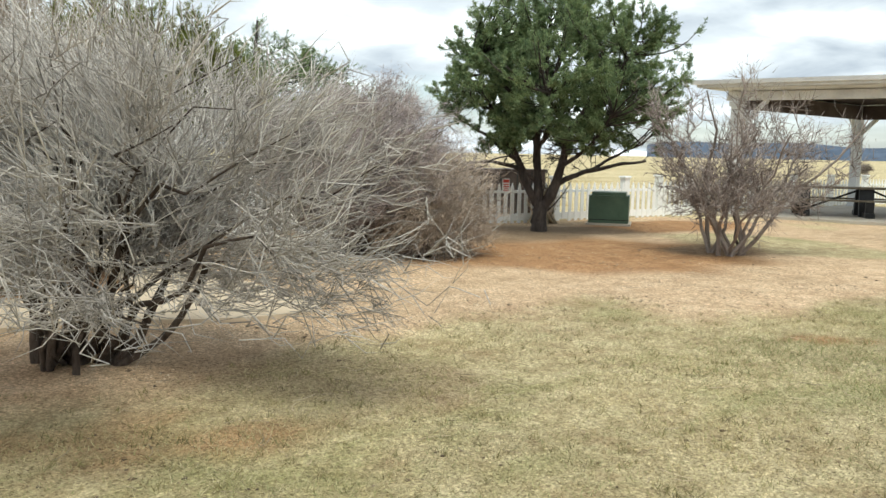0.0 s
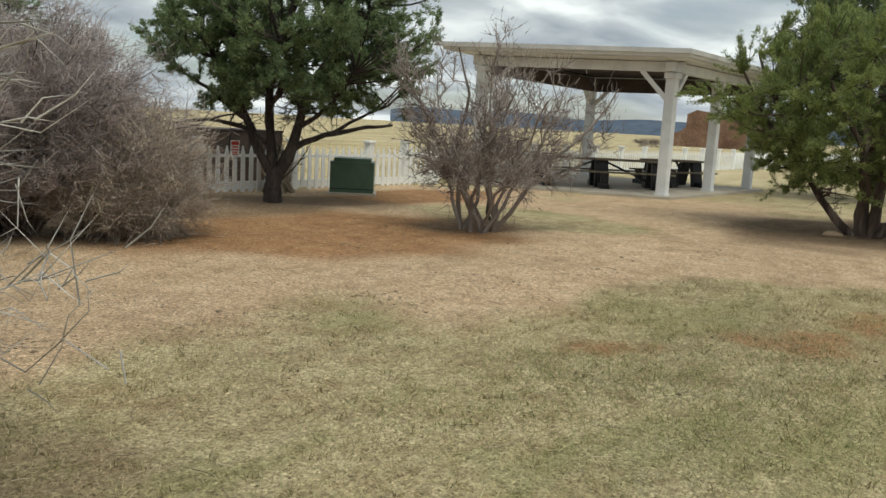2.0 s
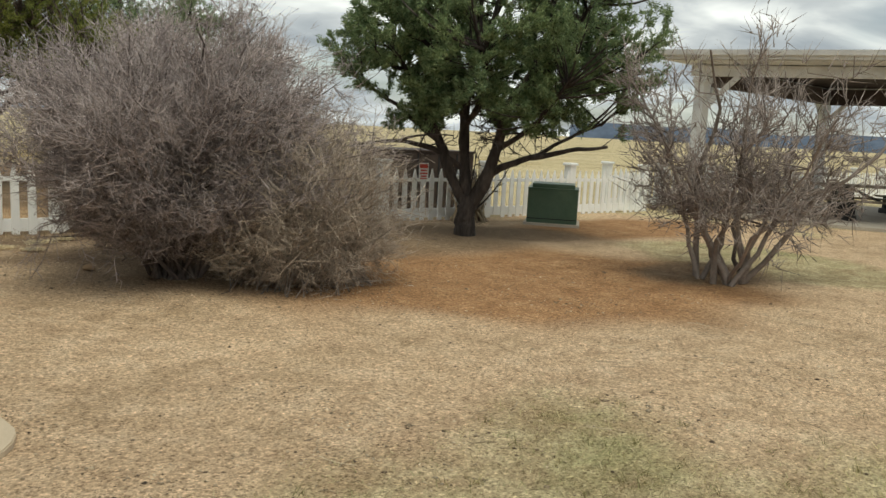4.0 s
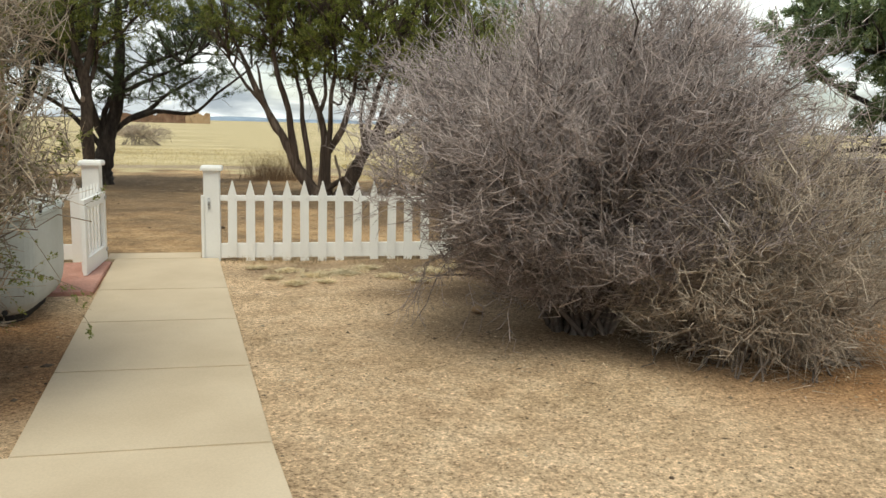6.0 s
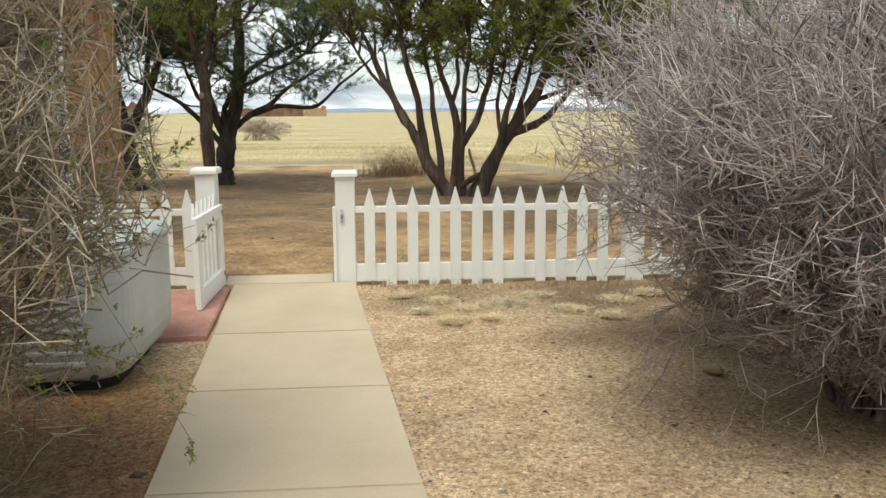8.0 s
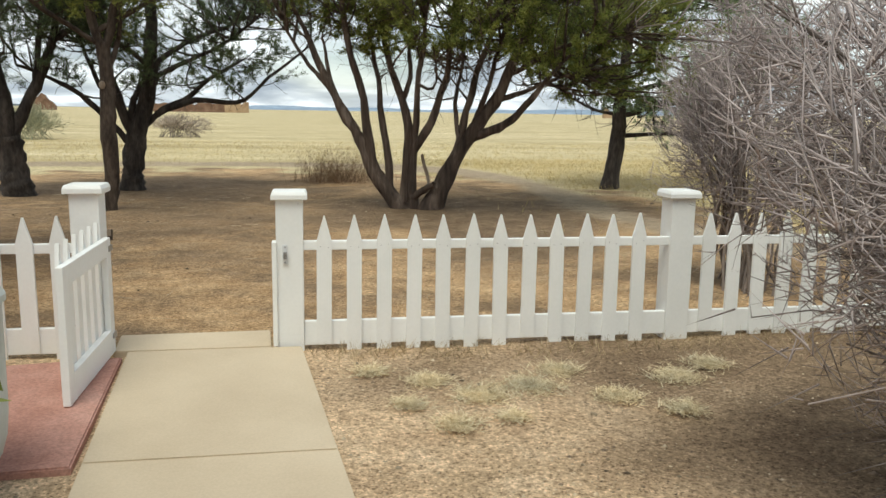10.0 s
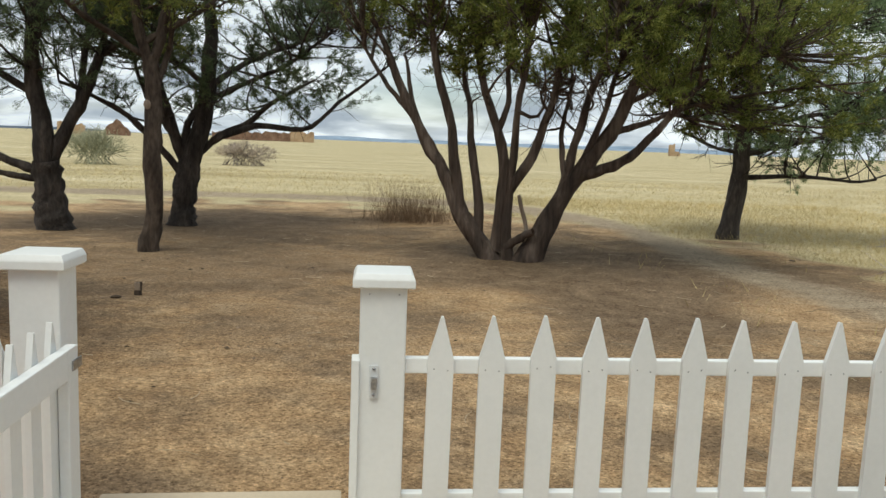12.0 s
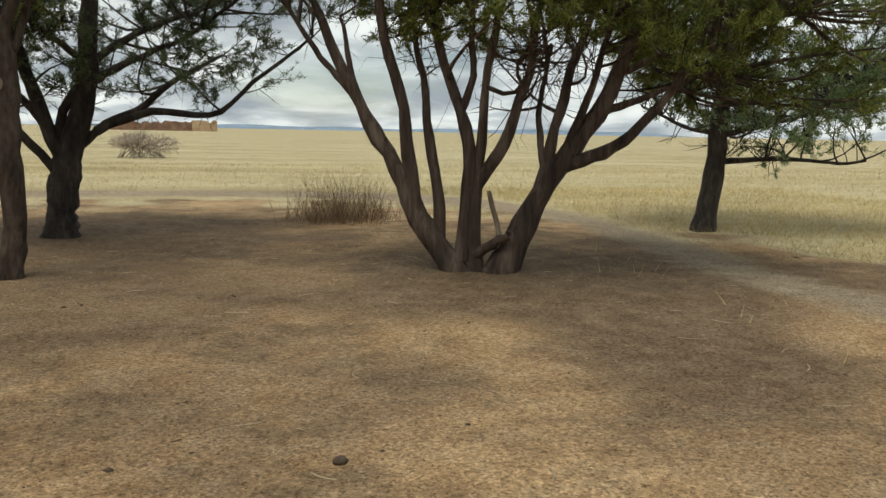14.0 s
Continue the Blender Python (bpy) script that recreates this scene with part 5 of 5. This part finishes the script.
sp1 = (sp0 + sp2) / 2 + np.array([0, 0, 0.14]) + 0.06 * rng.standard_normal((n_, 3))
SP = (1 - s_) ** 2 * sp0[:, None] + 2 * s_ * (1 - s_) * sp1[:, None] + s_**2 * sp2[:, None]
SQ = grow(SP, 150, 0.25, 1.0, 0.11, 0.8, 0.2, 0.0, None, 3, 0.1, 0.5, 0.3)
tagged(part_np("outer_growth", join(tubes(SP, taper(SP, 0.0028, 0.0013), 4), tubes(SQ, taper(SQ, 0.0018, 0.001), 3)), M_twig_tan, b2), kind="stuff")
C_, D_ = along(SQ[rng.integers(0, 150, 700)], rng.uniform(0.3, 1.0, 700))
part_np("leaves", tufts(C_, D_, 4, 0.02, 0.009), M_sprout, b2, "fresh green leaves on outer sprigs", smooth=False)

brush("bare_tree", (8.3, -5.8, 0), (0.0, 0.0, 1.42), (1.95, 2.0, 1.6), "small leafless tree of many crooked brown stems", "tree", 15, 950, 6500, (M_twig_brown, M_twig_bare), stem=(0.034, 0.009), twig=(0.0055, 0.0017), len2=0.40, len3=0.17, lift=0.2, foot=0.4, low=-0.12, rise=0.03, nb=11, wild=1.1, crook=0.026, kink=0.6, hollow=(1.0, 0.6))
brush("bare_shrub", (4.05, 1.5, 0), (0.0, 0.0, 1.35), (0.95, 0.9, 1.25), "leafless grey shrub just beyond the fence", "shrub", 36, 1100, 7000, (M_twig_brown, M_twig_grey), stem=(0.014, 0.006), twig=(0.003, 0.0014), len2=0.4, len3=0.19, lift=0.25, foot=0.4, low=-0.3)
for at, r, h, mats, lab in (((-5.97, 39, 0), 2.0, 1.1, (M_twig_brown, M_twig_mix), "round brown leafless bush out on the prairie"), ((-11.9, 34.5, 0), 1.8, 1.5, (M_twig_sage, M_twig_sage), "pale grey-green bush out on the prairie"), ((77.4, 30.3, 0), 1.6, 1.1, (M_twig_brown, M_twig_brown), "dark low bush out on the prairie"), ((89.6, 28.4, 0), 2.6, 1.0, (M_twig_brown, M_twig_brown), "wide dark low bush out on the prairie")):
    brush("prairie_bush", at, (0, 0, h * 0.4), (r, r * 0.8, h * 0.7), lab, "bush", 60, 500, 1500, mats, stem=(0.012, 0.007), twig=(0.009, 0.005), len2=0.5, len3=0.28, lift=0.35, foot=r * 0.55, low=0.0, group="prairie bushes")
brush("twiggy_weeds", (9.2, -0.35, 0), (0.0, 0.0, 0.45), (0.55, 0.3, 0.5), "tan twiggy weeds growing against the fence", "shrub", 60, 260, 900, (M_twig_tan, M_twig_tan), len2=0.3, len3=0.16, lift=0.4, foot=0.35, low=0.0)

# ---- grass, gravel, litter ----


def scatter(n, x0, x1, y0, y1, weight):
    x, y = rng.uniform(x0, x1, n), rng.uniform(y0, y1, n)
    ok = rng.uniform(0, 1, n) < weight(x, y)
    x, y = x[ok], y[ok]
    return np.stack([x, y, 0.012 * wob(x, y, 2.2, 40) - 0.014], 1)


def off_walk(x, y):
    l, r = -0.885 - 0.083 * y, 0.155 - 0.096 * y
    on = ((x > l - 0.03) & (x < r + 0.03) & (y < 0.4) & (y > -7.2)) | ((x < 0) & (y > -6.65) & (y < -5.25))
    return ~on


C_ = scatter(250000, -3.5, 9.5, -13.5, -7.0, lambda x, y: zones(x, y)["lawn"] ** 2 * (1 - 0.85 * zones(x, y)["litter"]))
tagged(part_np("lawn_grass", blades(C_, 0.024, 0.0045, 1.1), M_lawn, smooth=False), "short dormant lawn grass, straw with green patches", "grass", kind="stuff")
C_ = scatter(45000, 1.2, 7.5, -12.5, -9.6, lambda x, y: 0.6 * disc(x, y, 3.5, -11.2, 2.0, 0.85, 0.9, -0.75, w=0.25, seed=31))
tagged(part_np("lawn_grass", blades(C_, 0.026, 0.005, 1.0), M_green_lawn, smooth=False), "greener patch of short lawn grass", "grass", kind="stuff")
C_ = scatter(34000, 3.2, 14, 3.5, 20, lambda x, y: np.clip(1 - zones(x, y)["path"] * 1.6 - 0.97 * (zones(x, y)["dirt"] > 0.45), 0, 1))
tagged(part_np("prairie_grass", blades(C_, 0.11, 0.008, 0.7), M_gold, smooth=False), "tall golden dry grass beyond the footpath", "grass", kind="stuff")
C_ = scatter(34000, -22, 30, 17.2, 34, lambda x, y: np.clip(0.9 - zones(x, y)["path"], 0, 1))
tagged(part_np("prairie_grass", blades(C_, 0.07, 0.016, 0.9), M_gold, smooth=False), "golden dry grass of the open prairie", "grass", kind="stuff")
hub = scatter(1500, -3.5, 9.0, -13.5, -7.6, lambda x, y: zones(x, y)["lawn"])
cl = np.repeat(hub, 11, axis=0) + rng.standard_normal((len(hub) * 11, 3)) * np.array([0.022, 0.022, 0.0])
tagged(part_np("grass_tussocks", blades(cl, 0.042, 0.005, 0.7), M_tussock, smooth=False), "small darker grass tussocks dotted over the lawn", "grass", kind="stuff")
cl = np.stack([0.95 + 0.42 * rng.standard_normal(1100), 12.2 + 0.3 * rng.standard_normal(1100), 0 * np.ones(1100)], 1)
V_, F_ = blades(cl, 0.62, 0.006, 0.42)
tagged(part_np("grass_clump", (V_, F_), M_redgrass, smooth=False), "clump of upright russet dry stems by the path", "grass", kind="stuff")
cl = scatter(17000, 0.2, 7.5, -0.75, 0.5, lambda x, y: 0.75 * np.exp(-((y + 0.05) / 0.22) ** 2) * (0.6 + 0.4 * wob(x, y, 3, 61)))
tagged(part_np("fence_grass", blades(cl, 0.06, 0.006, 0.9), M_straw, smooth=False), "matted dry grass along the foot of the fence", "grass", kind="stuff")
tf = []
for tx, ty, tr in ((0.7, -1.05, 0.07), (1.65, -0.6, 0.1), (2.1, -1.3, 0.08), (2.6, -0.6, 0.1), (1.11, -0.96, 0.12), (1.41, -0.85, 0.14), (1.84, -1.07, 0.1), (0.9, -1.35, 0.09), (0.85, -0.7, 0.09), (2.3, -0.8, 0.12), (1.2, -1.3, 0.06), (0.55, -0.5, 0.08)):
    k = int(7000 * tr)
    tf.append(np.stack([tx + tr * rng.standard_normal(k) * 0.6, ty + tr * rng.standard_normal(k) * 0.6, 0 * np.ones(k)], 1))
tagged(part_np("straw_tufts", blades(np.concatenate(tf), 0.018, 0.007, 2.6), M_paletuft, smooth=False), "flattened pale straw tufts on the gravel", "grass", kind="stuff")


def pebbles(C, size, flat=0.6):
    n = len(C)
    s = size * rng.lognormal(0, 0.4, n)
    o = np.array([(1, 0, 0), (0, 1, 0), (-1, 0, 0), (0, -1, 0), (0, 0, 1), (0, 0, -1)], float)
    J = o[None] * (1 + 0.3 * rng.standard_normal((n, 6, 1))) * s[:, None, None]
    a = rng.uniform(0, 6.28, n)
    x, y = J[..., 0] * np.cos(a)[:, None] - J[..., 1] * np.sin(a)[:, None], J[..., 0] * np.sin(a)[:, None] + J[..., 1] * np.cos(a)[:, None]
    V = C[:, None] + np.stack([x, y, J[..., 2] * flat], -1)
    t = np.array([(0, 1, 4), (1, 2, 4), (2, 3, 4), (3, 0, 4), (1, 0, 5), (2, 1, 5), (3, 2, 5), (0, 3, 5)])
    return V.reshape(-1, 3), (np.arange(n)[:, None, None] * 6 + t[None]).reshape(-1, 3)


C_ = scatter(44000, -1.6, 7.0, -9.0, -0.2, lambda x, y: np.clip(zones(x, y)["gravel"] - 0.8 * zones(x, y)["red"] - 0.6 * zones(x, y)["litter"] - zones(x, y)["lawn"], 0, 1) * off_walk(x, y))
tagged(part_np("gravel", pebbles(C_, 0.006), M_stone, smooth=False), "fine tan gravel strewn over the yard", "gravel", kind="stuff")
C_ = scatter(17000, -6, 8, 0.4, 15, lambda x, y: 0.25 + 0.75 * zones(x, y)["litter"])
tagged(part_np("bark_litter", pebbles(C_, 0.0085, 0.4), M_litter, smooth=False), "dark bark and cone litter on bare dirt", "litter", kind="stuff")
C_ = scatter(17000, -3, 10, -12.5, -0.3, lambda x, y: (0.35 + 0.65 * np.maximum(zones(x, y)["red"], zones(x, y)["litter"])) * off_walk(x, y))
tagged(part_np("bark_litter", pebbles(C_, 0.0085, 0.4), M_litter, smooth=False), "dark leaf and clod litter on the yard", "litter", kind="stuff")
n_ = 900
sx, sy = rng.uniform(-5, 8, n_), np.where(rng.uniform(0, 1, n_) < 0.6, rng.uniform(0.6, 13, n_), rng.uniform(-12, -7, n_))
a_, l_ = rng.uniform(0, 6.28, n_), rng.uniform(0.04, 0.2, n_)
P_ = np.stack([np.stack([sx + l_ * s * np.cos(a_ + 0.4 * s), sy + l_ * s * np.sin(a_ + 0.4 * s), 0.004 + 0 * sx], 1) for s in (0, 0.35, 0.7, 1.0)], 1)
tagged(part_np("fallen_twigs", tubes(P_, np.full((n_, 4), 0.0022), 3), M_twig_tan, smooth=False), "thin fallen twigs lying on the ground", "twigs", kind="stuff")


def rock(at, size, label, mat, name="stone", category="stone"):
    bm = bmesh.new()
    bmesh.ops.create_icosphere(bm, subdivisions=2, radius=1)
    for v in bm.verts:
        k = 1 + 0.25 * noise.noise(v.co * 1.7 + Vector(at))
        v.co = Vector((v.co.x * size[0] * k, v.co.y * size[1] * k, max(v.co.z, -0.3) * size[2] * k))
    ob = tagged(part(name, bm, mat, smooth=True), label, category)
    ob.matrix_basis = pose(*at, 0, 0, rng.uniform(0, 180))
    return ob


rock((2.31, -2.62, 0.005), (0.075, 0.05, 0.035), "pale rounded stone under the shrub", M_adobe_pale)
rock((4.64, -11.78, 0.0), (0.06, 0.04, 0.03), "small pale stone lying on the lawn", M_adobe_pale)
rock((13.3, -9.4, 0.0), (0.16, 0.11, 0.07), "pale stone at the juniper's foot", M_adobe_pale)
stump = thing("tree_stump", (-2.03, 4.7, -0.02), "small split wooden stump standing on the dirt", "stump")
part_np("stub", tubes(limb_lines((0, 0, 0), (1, 0), [(0, 0, 0.03, 0.12, 0, 0)], 4, 0.2), np.array([[0.045, 0.04, 0.036, 0.03]]), 7, 0.1), M_bark_brown, stump)
part("cut", box(-0.005, 0.045, -0.036, -0.02, 0.05, 0.125, bevel=0.004), M_deadwood, stump, "pale split face")
rock((-2.15, 4.5, 0.0), (0.05, 0.03, 0.02), "dark bark chip beside the stump", M_litter, "bark_chip", "bark")
rock((0.07, 2.71, 0.0), (0.034, 0.028, 0.028), "dark cone lying on the dirt", M_litter, "pine_cone", "cone")

# ---- ruins and hills far off ----


def ruin(name, at, turn, blocks, mat, label):
    ob = thing(name, (*at, 0), label, "ruin", turn=turn)
    for x0, x1, d, h0, h1 in blocks:
        bm = bmesh.new()
        n = max(3, int((x1 - x0) / 1.2))
        xs = np.linspace(x0, x1, n + 1)
        tops = np.linspace(h0, h1, n + 1) + 0.35 * rng.standard_normal(n + 1)
        rows = [[bm.verts.new((x, y, z)) for x, z in zip(xs, zz)] for y, zz in ((0, xs * 0 - 0.2), (0.15, tops), (d - 0.15, tops), (d, xs * 0 - 0.2))]
        for a, b in zip(rows, rows[1:]):
            for i in range(n):
                bm.faces.new((a[i], a[i + 1], b[i + 1], b[i]))
        for i in (0, n):
            bm.faces.new([r[i] for r in rows])
        bmesh.ops.recalc_face_normals(bm, faces=bm.faces)
        part("wall", bm, mat, ob)
    return ob


ruin("adobe_ruin", (118, 37.7), -68, [(0, 2.2, 1.2, 1.6, 3.4), (2.2, 9, 1.2, 5.2, 5.6), (9, 16, 1.2, 4.0, 4.5)], M_adobe, "tall crumbling red adobe wall on the prairie")
ruin("adobe_ruin", (-98, 316), 0, [(0, 4.8, 2.5, 1.2, 6.2), (4.8, 9.6, 2.5, 6.0, 1.4)], M_adobe, "pointed stub of red adobe wall far across the prairie")
ruin("adobe_ruin", (-116, 320), 0, [(0, 10, 1.5, 4.2, 3.2)], M_adobe_pale, "low pale adobe wall far across the prairie")
ruin("adobe_ruin", (-58, 318), 0, [(0, 14, 1.5, 2.8, 3.3), (14, 30, 1.5, 3.2, 3.7)], M_adobe, "long low red adobe ruin far across the prairie")
ruin("adobe_ruin", (-28, 316), 0, [(0, 9, 1.5, 4.0, 3.8)], M_adobe_pale, "pale end of the long ruin")
ruin("stone_chimney", (123, 314), 0, [(0, 2.2, 1.5, 4.2, 4.4), (2.2, 4.5, 1.2, 1.8, 1.2)], M_adobe_pale, "lone pale chimney ruin on the skyline")


def ridge(name, radius, b0, b1, prof, mat, label):
    """A far ridge along an arc of bearings, its skyline given by a few waves."""
    n = 90
    b = np.radians(np.linspace(b0, b1, n))
    h = np.maximum(prof(np.linspace(0, 1, n)), 0.5)
    rows = []
    for k, hh in ((1.0, h * 0 - 5), (1.04, h * 0.6), (1.09, h), (1.2, h * 0.2)):
        rows.append(np.stack([np.sin(b) * radius * k, np.cos(b) * radius * k, hh], 1))
    V = np.concatenate(rows)
    i, j = np.meshgrid(np.arange(3), np.arange(n - 1), indexing="ij")
    a = i * n + j
    F = np.stack([a, a + 1, a + n + 1, a + n], -1).reshape(-1, 4)
    return tagged(part_np(name, (V, F), mat), label, "hill", kind="structure")


ridge("backdrop_hills", 2300, 48, 86, lambda s: 26 + 26 * np.sin(3.1 * s) + 12 * np.sin(9 * s + 1) + 4 * np.sin(31 * s), M_hill_haze, "wooded mesa on the horizon, painted dark blue for haze")
ridge("backdrop_hills", 2900, -10, 30, lambda s: 16 * np.sin(3.14 * s) ** 0.7 + 5 * np.sin(9 * s + 0.5) + 2 * np.sin(37 * s), M_hill_haze_pale, "hills on the horizon, painted pale blue for haze")
ridge("backdrop_hills", 2400, -50, -6, lambda s: 42 * (1 - s) + 8 * np.sin(7 * s) + 3 * np.sin(29 * s), M_hill_haze, "mesa on the horizon, painted dark blue for haze")
